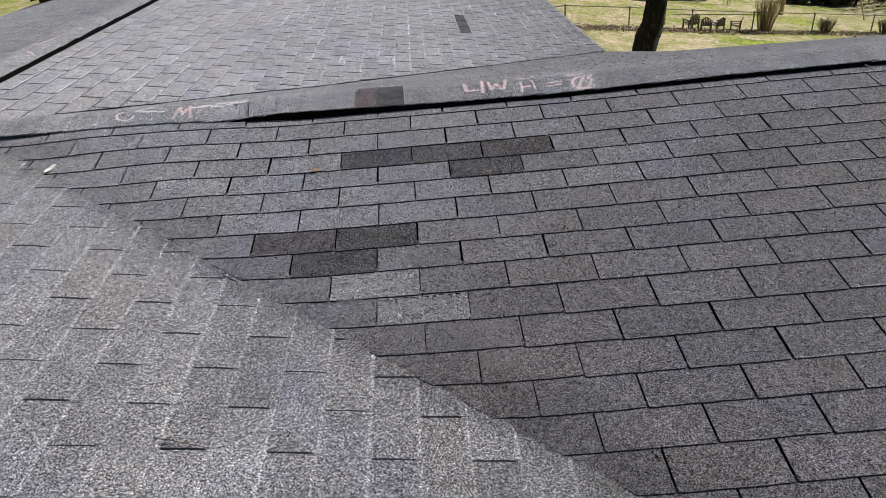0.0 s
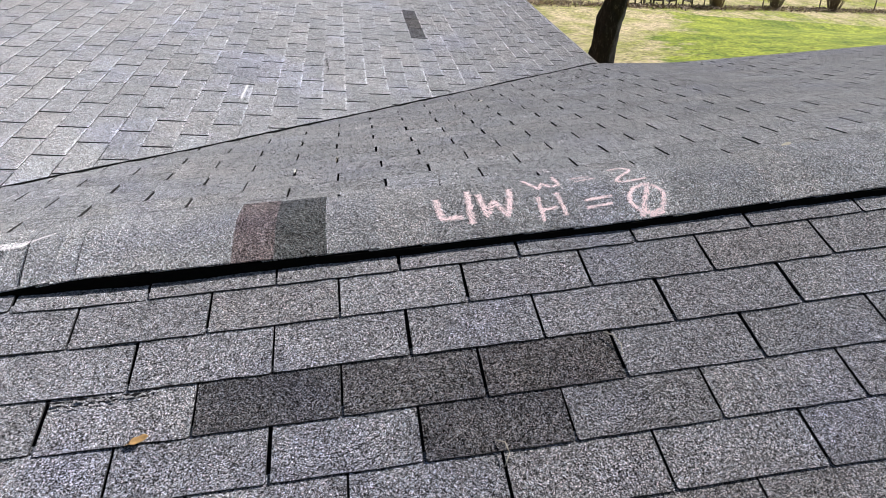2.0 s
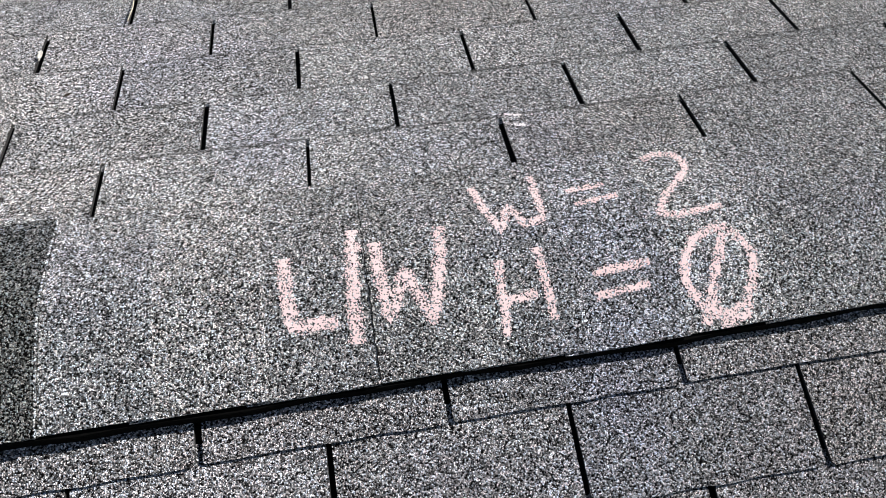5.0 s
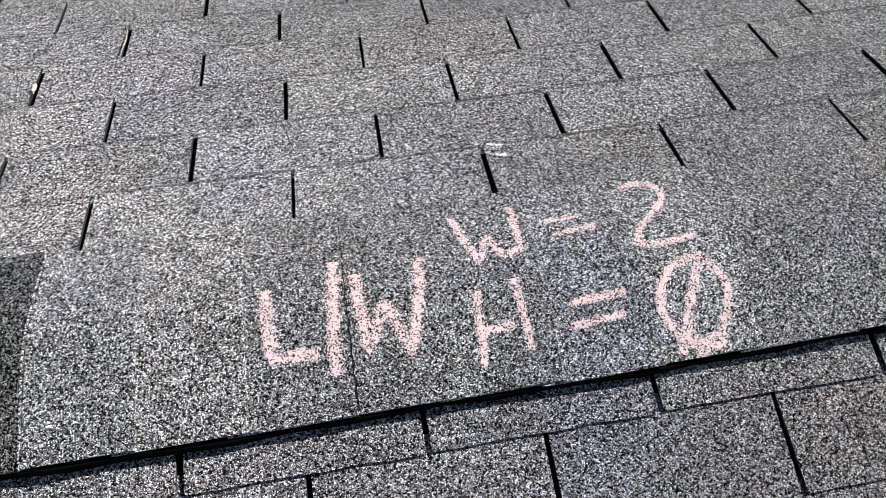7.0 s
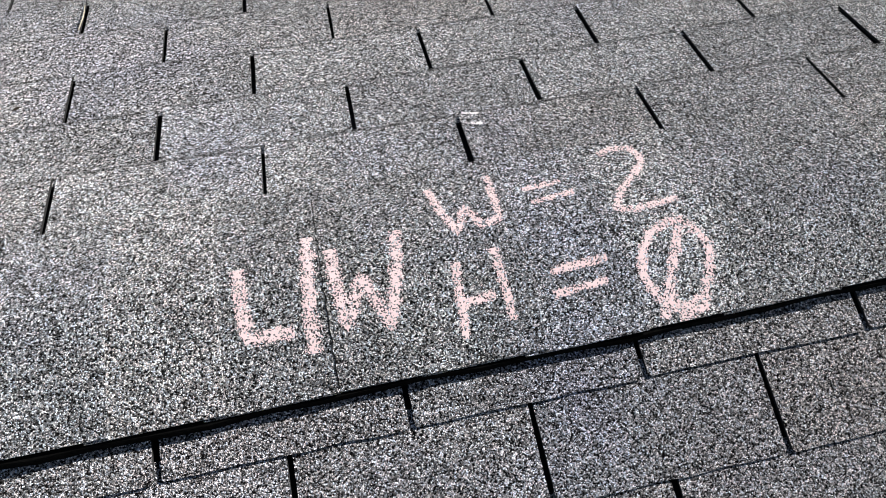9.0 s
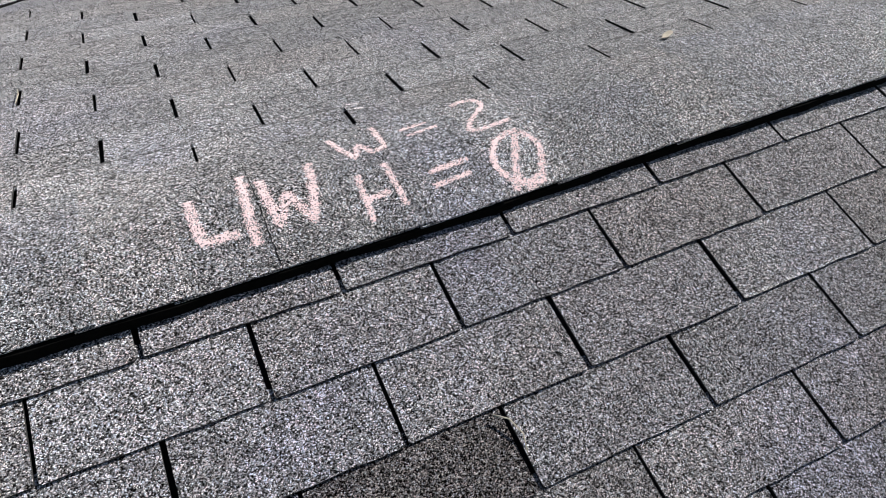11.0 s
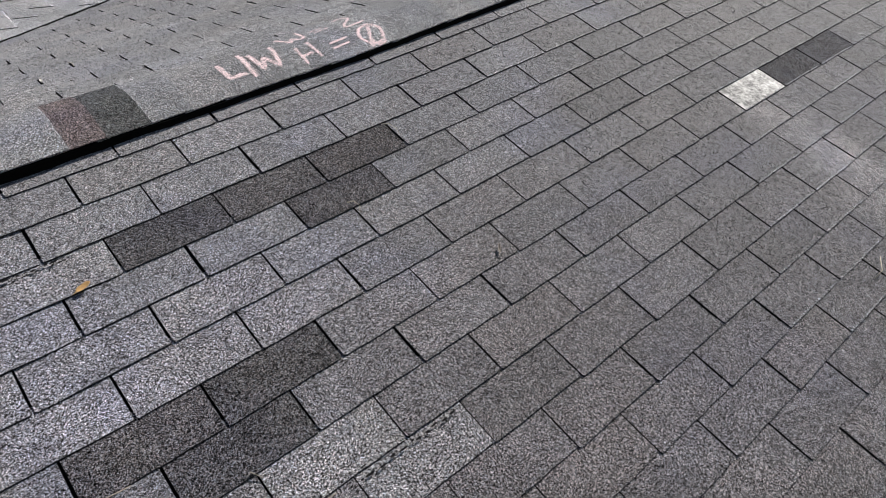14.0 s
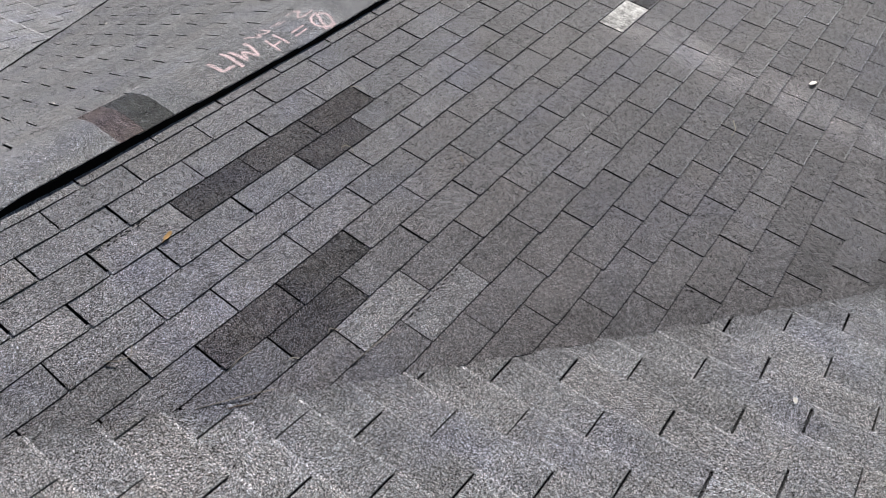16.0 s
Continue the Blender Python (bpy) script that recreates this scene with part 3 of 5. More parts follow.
def cap_top(x, y):
    """The upper face of the raised cap shingles."""
    k = math.floor((x - 0.44) / CAP_STEP)
    start = 0.44 + CAP_STEP * k - 0.03
    return cap_form(x, y) + CAP_RISE * (x - start) / (CAP_STEP + 0.03)


CAP_Y0, CAP_Y1 = -0.073, 0.222
VENT_X = -0.37
CAP_STEP, CAP_RISE = 0.1315, 0.0042
CAP_ROWS = (0.0, 0.5, 0.982, 1.0)


def cap_piece(x0, form, r, back=0.0, over=0.0):
    """One bent ridge shingle: its exposed end stands a little proud of the next."""
    nx, ny = 3, 14
    length = CAP_STEP + 0.03
    verts, faces = [], []
    y0, y1 = CAP_Y0 + r.uniform(-0.002, 0.002) + back, CAP_Y1 + r.uniform(-0.006, 0.006) - back
    skew = r.uniform(-0.004, 0.004)
    for low in (0, 1):
        for i in range(nx + 1):
            for j in range(ny + 1):
                y = lerp(y0, y1, j / ny)
                e = r.uniform(-0.0008, 0.0008)
                x = x0 + CAP_STEP - length + (length + over) * CAP_ROWS[i] + skew * (j / ny - 0.5) + (e if i == nx else 0)
                verts.append((x, y + (e if j in (0, ny) else 0), form(x, y) + CAP_RISE * CAP_ROWS[i] - 0.0036 * low))
    w, o = ny + 1, (nx + 1) * (ny + 1)
    for i in range(nx):
        for j in range(ny):
            q = (i * w + j, (i + 1) * w + j, (i + 1) * w + j + 1, i * w + j + 1)
            faces += [q, tuple(k + o for k in q[::-1])]
    rim = [(i * w, (i + 1) * w) for i in range(nx)] + [((i + 1) * w + ny, i * w + ny) for i in range(nx)]
    rim += [(j + 1, j) for j in range(ny)] + [(nx * w + j, nx * w + j + 1) for j in range(ny)]
    faces += [(b, a, a + o, b + o) for a, b in rim]
    return verts, faces


ridge = tagged(thing("ridge_cap", "rounded grey shingle ridge cap over a black ridge vent", "ridge cap", kind="structure"))
cap_rng = random.Random(3)
caps = range(-16, 54)
for k in caps:
    x0 = 0.44 + CAP_STEP * k
    raised = x0 > VENT_X - 0.05
    mat = {-2: shingle_brown, -1: shingle_black}.get(k, shingle_cap)
    verts, faces = cap_piece(x0, cap_form, cap_rng, 0.0 if raised else 0.014 * min(1.0, (VENT_X - x0) / 0.4), 0.028 if k == -3 else 0.0)
    # pale joint edges on most caps, the sun's catch put into their colour
    worn = [4 * 14 + 2 * j for j in range(14)] if k not in (-2, 2) and cap_rng.random() < 0.6 else []
    part("cap_shingle", mesh("cap_shingle", verts, faces, mat, None, lip_pale, worn), parent=ridge, label={-2: "brown replacement cap shingle", -1: "charcoal replacement cap shingle"}.get(k, ""))


def strip(x0, x1, y0, y1, top, low, steps):
    """A bent bar along the ridge."""
    verts, faces = [], []
    for i in range(steps + 1):
        x = lerp(x0, x1, i / steps)
        e = 0.002 * math.sin(i * 2.3) + 0.0015 * math.sin(i * 0.71)
        verts += [(x, y0 + e, low(x, y0) - 0.004), (x, y1, low(x, y1) - 0.004), (x, y1, top(x, y1)), (x, y0 + e, top(x, y0))]
    for i in range(steps):
        for k in range(4):
            faces.append((i * 4 + k, i * 4 + (k + 1) % 4, i * 4 + 4 + (k + 1) % 4, i * 4 + 4 + k))
    faces += [(3, 2, 1, 0), tuple(steps * 4 + k for k in range(4))]
    return mesh("vent_strip", verts, faces, foam)


part("vent_strip", strip(VENT_X, WING_END, CAP_Y0 - 0.002, CAP_Y0 + 0.08, lambda x, y: cap_form(x, y) - 0.0042, lambda x, y: z_front(x, y), 120), parent=ridge, label="black ventilation strip under the cap")
part("vent_strip", strip(VENT_X, WING_END, CAP_Y1 - 0.08, CAP_Y1 - 0.012, lambda x, y: cap_form(x, y) - 0.0038, lambda x, y: z_rear(x, y), 120), parent=ridge)


def main_cap(x):
    return -0.272 - TB * MAIN_X + 0.02 - TB * (math.sqrt((x - MAIN_X) ** 2 + 0.0009) - 0.03)


main_ridge = thing("ridge_cap", "long grey shingle cap along the main ridge", "ridge cap", kind="structure")
for k in range(int((MAIN_Y1 - MAIN_Y0) / CAP_STEP) - 1):
    y0 = MAIN_Y0 + CAP_STEP * k
    verts, faces = cap_piece(0.0, lambda x, q: 0.0, cap_rng)
    turned = [(MAIN_X + (v[1] - 0.085), y0 + v[0], v[2] + main_cap(MAIN_X + v[1] - 0.085)) for v in verts]
    part("cap_shingle", mesh("cap_shingle", turned, [f[::-1] for f in faces], shingle_cap), parent=main_ridge)
verts, faces = [], []
for side in (-1, 1):
    o = len(verts)
    for y in (MAIN_Y0, MAIN_Y1):
        for dx, dz in ((0.09, 0), (0.146, 0), (0.146, 1), (0.09, 1)):
            x = MAIN_X + side * dx
            verts.append((x, y, main_cap(x) - 0.003 if dz else main_cap(x) - 0.05))
    faces += [(o, o + 1, o + 5, o + 4), (o + 1, o + 2, o + 6, o + 5), (o + 2, o + 3, o + 7, o + 6), (o + 3, o, o + 4, o + 7), (o, o + 3, o + 2, o + 1), (o + 4, o + 5, o + 6, o + 7)]
part("vent_strip", mesh("vent_strip", verts, faces, foam), parent=main_ridge)


# ---- chalk writing on the cap ----
def stroke(points, width, r):
    """A chalk line on the cap: a soft, uneven ribbon that follows the curved shingles."""
    dense = []
    for p, q in zip(points, points[1:]):
        steps = max(2, int(math.hypot(q[0] - p[0], q[1] - p[1]) / 0.006))
        dense += [(lerp(p[0], q[0], i / steps), lerp(p[1], q[1], i / steps)) for i in range(steps)]
    dense.append(points[-1])
    verts, faces = [], []
    for i, (x, y) in enumerate(dense):
        a, b = dense[max(i - 1, 0)], dense[min(i + 1, len(dense) - 1)]
        dx, dy = b[0] - a[0], b[1] - a[1]
        d = math.hypot(dx, dy) or 1
        for s in (-1, 0, 1):
            w = s * width * r.uniform(0.55, 0.8)
            px, py = x - dy / d * w, y + dx / d * w
            verts.append((px, py, cap_top(px, py) + 0.0009))
    for i in range(len(dense) - 1):
        for k in (0, 1):
            faces.append((3 * i + k, 3 * i + k + 1, 3 * i + k + 4, 3 * i + k + 3))
    return verts, faces


chalk_rng = random.Random(11)


def chalk_mark(name, label, lines, width):
    verts, faces = [], []
    for line in lines:
        v, f = stroke(line, width, chalk_rng)
        o = len(verts)
        verts += v
        faces += [tuple(i + o for i in q) for q in f]
    return tagged(new(name, with_sides(mesh(name, verts, faces, chalk), len(verts) // 3)), label, "chalk writing", "chalk letters on the ridge cap")


chalk_mark("chalk_letter", "pink chalk letter L on the ridge cap", [[(0.733, 0.102), (0.733, 0.05), (0.738, 0.010), (0.793, 0.007)]], 0.017)
chalk_mark("chalk_letter", "pink chalk upright bar on the ridge cap", [[(0.823, 0.133), (0.817, 0.05), (0.814, -0.023)]], 0.017)
chalk_mark("chalk_letter", "pink chalk letter W on the ridge cap", [[(0.849, 0.109), (0.852, 0.06), (0.857, 0.002), (0.883, 0.062), (0.911, -0.007), (0.931, 0.07), (0.937, 0.120)]], 0.015)
chalk_mark("chalk_letter", "pink chalk letter H on the ridge cap", [[(1.005, 0.057), (0.998, -0.041)], [(1.002, 0.004), (1.046, 0.006)], [(1.058, 0.067), (1.061, -0.030)]], 0.011)
chalk_mark("chalk_letter", "pink chalk equals sign on the ridge cap", [[(1.122, 0.022), (1.200, 0.026)], [(1.119, -0.008), (1.193, -0.003)]], 0.010)
chalk_mark("chalk_letter", "pink chalk slashed zero on the ridge cap", [
    [(1.309, 0.06), (1.286, 0.054), (1.265, 0.047), (1.251, 0.028), (1.242, 0.006), (1.242, -0.011), (1.247, -0.025), (1.257, -0.042)],
    [(1.309, 0.06), (1.328, 0.038), (1.338, 0.018), (1.334, -0.001), (1.324, -0.025), (1.313, -0.043), (1.308, -0.058), (1.287, -0.066), (1.271, -0.064)],
    [(1.306, 0.05), (1.302, 0.038), (1.291, 0.014), (1.277, -0.01), (1.265, -0.036), (1.252, -0.065)],
    [(1.276, -0.02), (1.268, -0.045), (1.268, -0.06)], [(1.27, -0.052), (1.288, -0.056), (1.304, -0.046)]], 0.0125)
chalk_mark("chalk_letter", "small pink chalk letter W on the ridge cap", [[(0.993, 0.183), (1.004, 0.135), (1.018, 0.100), (1.036, 0.139), (1.052, 0.104), (1.078, 0.110), (1.079, 0.189)]], 0.011)
chalk_mark("chalk_letter", "small pink chalk equals sign on the ridge cap", [[(1.122, 0.152), (1.177, 0.156)], [(1.127, 0.126), (1.189, 0.133)]], 0.008)
chalk_mark("chalk_letter", "pink chalk figure 2 on the ridge cap", [[(1.247, 0.192), (1.269, 0.2), (1.293, 0.194), (1.303, 0.177), (1.299, 0.161), (1.277, 0.14), (1.254, 0.12), (1.234, 0.09), (1.265, 0.086), (1.322, 0.09)]], 0.010)


def chalk_bars(name, label, bars, top, width=0.014, material=None):
    """Chalk scrawl that cannot be read: plain strokes lying on a surface."""
    scrawl = thing(name, label, "chalk writing")
    for (x0, y0), (x1, y1) in bars:
        n = 10
        d = math.hypot(x1 - x0, y1 - y0)
        ox, oy = -(y1 - y0) / d, (x1 - x0) / d
        verts = []
        for i in range(n + 1):
            x, y = lerp(x0, x1, i / n), lerp(y0, y1, i / n)
            for s in (-1, 0, 1):
                w = s * width * chalk_rng.uniform(0.5, 0.8)
                px, py = x + ox * w, y + oy * w
                verts.append((px, py, top(px, py)))
        faces = [(3 * i + k, 3 * i + k + 1, 3 * i + k + 4, 3 * i + k + 3) for i in range(n) for k in (0, 1)]
        part("stroke", with_sides(mesh("stroke", verts, faces, material or chalk_white), n + 1), parent=scrawl)
    return scrawl


def low_top(x, y):
    return cap_top(x, y) + 0.0009


chalk_bars("chalk_scrawl", "smeared pale chalk strokes on the flush ridge cap", [
    ((-0.895, 0.049), (-0.927, 0.038)), ((-0.927, 0.038), (-0.909, -0.007)), ((-0.909, -0.007), (-0.866, -0.022)), ((-0.866, -0.022), (-0.836, 0.012)),
    ((-0.846, 0.05), (-0.759, 0.083)), ((-0.817, 0.045), (-0.697, 0.034)), 
    ((-0.577, 0.052), (-0.50, 0.05)), ((-0.528, 0.06), (-0.417, 0.048)), ((-0.417, 0.055), (-0.312, 0.082)), ((-0.47, 0.075), (-0.36, 0.085)), ((-0.40, 0.062), (-0.29, 0.10)), ((-0.33, 0.07), (-0.26, 0.125))], low_top, 0.012)
chalk_bars("chalk_scrawl", "pink zigzag chalk stroke on the flush ridge cap", [
    ((-0.645, -0.035), (-0.63, 0.062)), ((-0.63, 0.062), (-0.608, -0.004)), ((-0.608, -0.004), (-0.585, 0.07)), ((-0.585, 0.07), (-0.565, -0.03))], low_top, 0.013, chalk)
chalk_bars("chalk_scrawl", "pale pink chalk strokes on the main ridge cap", [
    ((-2.066, 1.253), (-1.932, 1.35)), ((-2.108, 1.429), (-1.977, 1.412)), ((-2.021, 1.452), (-1.926, 1.352)), ((-2.058, 1.504), (-2.132, 1.89)), ((-2.132, 1.89), (-1.979, 1.941)), ((-2.073, 1.65), (-1.945, 1.70)), ((-2.05, 1.55), (-2.0, 1.86))],
    lambda x, y: main_cap(x) + 0.007, 0.012, chalk)
chalk_bars("chalk_scrawl", "short white chalk tick on the far slope", [((-0.075, 2.0), (-0.068, 2.23))], lambda x, y: z_main(x, y) + 0.0085, 0.012)
chalk_bars("chalk_smudge", "faint chalk smudge on the rear slope beside the cap", [((1.085, 0.352), (1.112, 0.346)), ((1.09, 0.326), (1.112, 0.320))], lambda x, y: z_rear(x, y) + 0.0078, 0.006)

def open_joint(x0, y1, lean, half):
    """A joint between two cap shingles that stands open and dark."""
    rim = [(x0 + lean * i / 24 + 0.0012 * math.sin(9 * i) + side * half * (1 - 0.5 * i / 24), lerp(-0.068, y1, i / 24)) for i in range(25) for side in (-1, 1)]
    verts = [(x, y, cap_form(x, y) + CAP_RISE + 0.0009) for x, y in rim]
    part("open_joint", mesh("open_joint", verts, [(2 * i, 2 * i + 1, 2 * i + 3, 2 * i + 2) for i in range(24)], tar), parent=ridge, label="dark open joint between cap shingles")


open_joint(0.8352, 0.2, 0.0, 0.0008)
open_joint(-0.288, 0.19, -0.03, 0.0016)
open_joint(-0.158, 0.19, -0.02, 0.001)


# ---- eaves, fascia and walls ----
def eave_board(name, p, q, zf, out, label):
    """A fascia board with a metal drip edge along an eave from p to q; out points away from the roof."""
    board = thing(name, label, "roof edge", kind="structure")
    for part_name, z0, z1, d0, d1, mat, tag in (("drip_edge", -0.05, -0.008, -0.02, 0.022, drip_paint, "cream metal drip edge"), ("fascia", -0.21, -0.046, -0.03, 0.0, fascia_paint, "cream painted fascia board")):
        verts, faces = [], []
        n = 24
        for i in range(n + 1):
            x, y = lerp(p[0], q[0], i / n), lerp(p[1], q[1], i / n)
            z = zf(x, y)
            for d, h in ((d0, z0), (d1, z0), (d1, z1), (d0, z1)):
                verts.append((x + out[0] * d, y + out[1] * d, z + h))
        for i in range(n):
            for k in range(4):
                faces.append((i * 4 + k, i * 4 + (k + 1) % 4, i * 4 + 4 + (k + 1) % 4, i * 4 + 4 + k))
        faces += [(3, 2, 1, 0), tuple(n * 4 + k for k in range(4))]
        bm = bmesh.new()
        bm.from_mesh(mesh(part_name, verts, faces, mat))
        part(part_name, bm, mat, board, tag)


eave_board("eave_1", (EAVE_X - 0.08, EAVE_Y), (WING_END, EAVE_Y), z_rear, (0, 1), "cream eave edge of the rear roof slope")
eave_board("eave_2", (EAVE_X, EAVE_Y + 0.05), (EAVE_X, MAIN_Y1), z_main, (1, 0), "cream eave edge of the far side slope")
eave_board("eave_3", (EAVE_X, FRONT_Y), (WING_END, FRONT_Y), z_front, (0, -1), "cream eave edge of the front roof slope")
eave_board("eave_5", (EAVE_X, MAIN_Y0), (EAVE_X, FRONT_Y), z_main, (1, 0), "cream eave edge of the near side slope")
eave_board("eave_4", (-6.45, MAIN_Y0), (-6.45, MAIN_Y1), z_back, (-1, 0), "cream eave edge of the back roof slope")


def ground_z(x, y):
    base = -3.5 - 0.081 * min(max(y - 3.0, 0.0), 21.0)
    k = max(0.0, min(1.0, (y - 8.0) / 16.0))
    base -= 0.145 * min(max(x - 7.0, 0.0), 20.0) * k
    return base + 0.05 * math.sin(0.31 * x + 0.4) * math.sin(0.27 * y)


def wall(name, x0, x1, y0, y1, z1):
    tagged(part(name, box(x0, x1, y0, y1, -5.0, z1), house_brick), "red brick house wall under the eaves", "wall", kind="structure")


wall("wall_east", EAVE_X - 0.65, EAVE_X - 0.4, EAVE_Y, MAIN_Y1 - 0.4, -0.78)
wall("wall_north", EAVE_X - 0.4, WING_END - 0.4, EAVE_Y - 0.65, EAVE_Y - 0.4, -0.85)
wall("wall_south", EAVE_X - 0.4, WING_END - 0.4, FRONT_Y + 0.4, FRONT_Y + 0.65, -0.85)
wall("wall_east_near", EAVE_X - 0.65, EAVE_X - 0.4, MAIN_Y0 + 0.4, FRONT_Y + 0.4, -0.78)
wall("wall_west", -6.0, -5.75, MAIN_Y0 + 0.4, MAIN_Y1 - 0.4, -0.95)


# ---- ground ----
def ground_sheet():
    marks = [-900, -400, -200, -110, -70, -50] + [-40 + 2 * i for i in range(61)] + [90, 120, 200, 400, 900]
    verts = [(x, y, ground_z(x, y)) for x in marks for y in marks]
    n = len(marks)
    faces = [(i * n + j, (i + 1) * n + j, (i + 1) * n + j + 1, i * n + j + 1) for i in range(n - 1) for j in range(n - 1)]
    me = mesh("ground", verts, faces, lawn)
    for p in me.polygons:
        p.use_smooth = True
    return me


tagged(new("ground", ground_sheet()), "patchy winter lawn, part green and part straw-coloured", "lawn", kind="structure")


# a black bead added for the dark, shaded gap along the far valley
bead = [(x, far_valley(x) + 0.004 * math.sin(x * 9), max(z_main(x, far_valley(x)), z_rear(x, far_valley(x))) + 0.004) for x in [-1.66 + 0.08 * i for i in range(51)]]
part("shade_bead", tube(bead, 0.0062, 6), tar, roof_rear, "black bead standing in for the shaded gap along the valley")


# ---- things on the roof ----
def roof_vent(x, y, height, label, lean):
    """A low square roof vent: dark throat, domed hood and a metal flange lying on the shingles."""
    v = thing("roof_vent", label, "roof vent", "roof vents", m=Matrix.Translation((x, y, height(x, y) + 0.006)) @ pose(0, 0, 0, 0, lean, 0))
    part("flange", box(-0.40, 0.48, -0.50, 0.50, -0.012, 0.004, 0.002), lead, v, "grey metal flange")
    part("throat", box(-0.30, 0.33, -0.38, 0.38, 0.004, 0.12, 0.006), vent_black, v, "black vent throat")
    bm = bmesh.new()
    n = 12
    grid = [[bm.verts.new((lerp(-0.38, 0.42, i / n), lerp(-0.46, 0.46, j / n), 0.10 + 0.10 * (1 - (2 * i / n - 1) ** 4) * (1 - (2 * j / n - 1) ** 4))) for j in range(n + 1)] for i in range(n + 1)]
    for i in range(n):
        for j in range(n):
            bm.faces.new((grid[i][j], grid[i + 1][j], grid[i + 1][j + 1], grid[i][j + 1]))
    made = bmesh.ops.extrude_face_region(bm, geom=list(bm.faces))
    bmesh.ops.translate(bm, verts=[e for e in made["geom"] if isinstance(e, bmesh.types.BMVert)], vec=(0, 0, 0.02))
    hood = part("hood", bm, vent_brown, v, "weathered brown domed hood", smooth=True)
    part("rim", box(-0.39, 0.43, -0.47, -0.455, 0.07, 0.125, 0.003), vent_black, hood)
    part("rim", box(-0.39, 0.43, 0.455, 0.47, 0.07, 0.125, 0.003), vent_black, hood)
    part("rim", box(0.425, 0.44, -0.47, 0.47, 0.07, 0.125, 0.003), vent_black, hood)
    return v


roof_vent(0.0, 7.25, z_main, "domed brown roof vent with black throat on far slope", 9.9)
roof_vent(-5.7, 9.85, z_back, "domed brown roof vent with black throat behind ridge", -9.9)


def vent_pipe(x, y, height, label, metal, size=1.0):
    p = thing("vent_pipe", label, "vent pipe", "vent pipes", m=Matrix.Translation((x, y, height(x, y))) @ Matrix.Scale(size, 4))
    part("base_flashing", box(-0.16, 0.16, -0.16, 0.16, -0.02, 0.012, 0.003), lead, p, "grey metal base flashing")
    bm = tube([(0, 0, 0), (0, 0, 0.05), (0, 0, 0.19)], [0.10, 0.075, 0.07], 18)
    part("pipe", bm, metal, p, "" if metal is vent_black else "pale metal pipe", smooth=True)
    part("collar", tube([(0, 0, 0.17), (0, 0, 0.20), (0, 0, 0.205)], [0.08, 0.082, 0.08], 18), pipe_rust, p, "rust-red collar")
    part("rain_cap", tube([(0, 0, 0.21), (0, 0, 0.225), (0, 0, 0.255), (0, 0, 0.275)], [0.105, 0.115, 0.10, 0.03], 18), vent_black, p, "dark round rain cap", smooth=True)
    return p


vent_pipe(1.74, 7.15, z_main, "metal vent pipe with a dark rain cap on the far slope", lead)
vent_pipe(-3.25, 8.3, z_back, "short black vent pipe behind the main ridge", vent_black, 0.75)


def loose_leaf(name, x, y, height, length, width, turn, material, label, curl=0.35, lift=0.010):
    """A dry leaf curled along its middle, with a pointed tip and a stalk."""
    bm = bmesh.new()
    n = 9
    rows = []
    for i in range(n + 1):
        k = i / n
        w = width * math.sin(math.pi * min(1, k * 0.96 + 0.02)) ** 0.8 * (1 + 0.18 * math.sin(9 * k))
        bend = curl * length * (k - 0.4) ** 2
        rows.append([bm.verts.new(((k - 0.5) * length, s * w / 2, bend + abs(s) * curl * w * 0.7)) for s in (-1, -0.5, 0, 0.5, 1)])
    for a, b in zip(rows, rows[1:]):
        for j in range(4):
            bm.faces.new((a[j], b[j], b[j + 1], a[j + 1]))
    tube([(-0.5 * length, 0, 0.04 * length), (-0.72 * length, 0.02 * length, 0.0)], [0.0009, 0.0006], 5, bm)
    made = bmesh.ops.extrude_face_region(bm, geom=list(bm.faces))
    bmesh.ops.translate(bm, verts=[e for e in made["geom"] if isinstance(e, bmesh.types.BMVert)], vec=(0, 0, 0.0006))
    ob = part(name, bm, material, smooth=True, m=Matrix.Translation((x, y, height(x, y) + lift)) @ pose(0, 0, 0, 4, -6, turn))
    return tagged(ob, label, "leaf", "dry leaves on the roof")


loose_leaf("dry_leaf", 0.058, -0.498, z_front, 0.040, 0.020, 12, leaf_tan, "small dry tan leaf on the grey shingles")
loose_leaf("dry_leaf", 1.013, -0.966, z_front, 0.034, 0.010, 52, twig_bark, "narrow curled brown leaf on the shingles", 0.7)
loose_leaf("dry_leaf", -1.095, -0.355, z_front, 0.062, 0.030, 60, leaf_white, "bleached pale leaf lying near the valley", 0.5)
loose_leaf("dry_leaf", 2.603, -1.838, z_front, 0.06, 0.028, 170, leaf_white, "bleached pale leaf on the front slope", 0.15)
loose_leaf("dry_leaf", 1.862, 0.285, z_rear, 0.036, 0.018, 15, fibre, "pale dry leaf beside the ridge cap", 0.25)
loose_leaf("dry_leaf", 0.795, -2.291, z_main, 0.018, 0.014, 20, leaf_white, "white flake on the side slope", 0.4)


def straw(name, points, height, radius, material, label):
    """A bent dry straw or twig lying on the shingles; points are plan places with a lift."""
    ob = part(name, tube([(x, y, height(x, y) + 0.006 + h) for x, y, h in points], [radius * (1 - 0.5 * i / len(points)) for i in range(len(points))], 6), material, smooth=True)
    return tagged(ob, label, "twig", "twigs and straw on the roof")


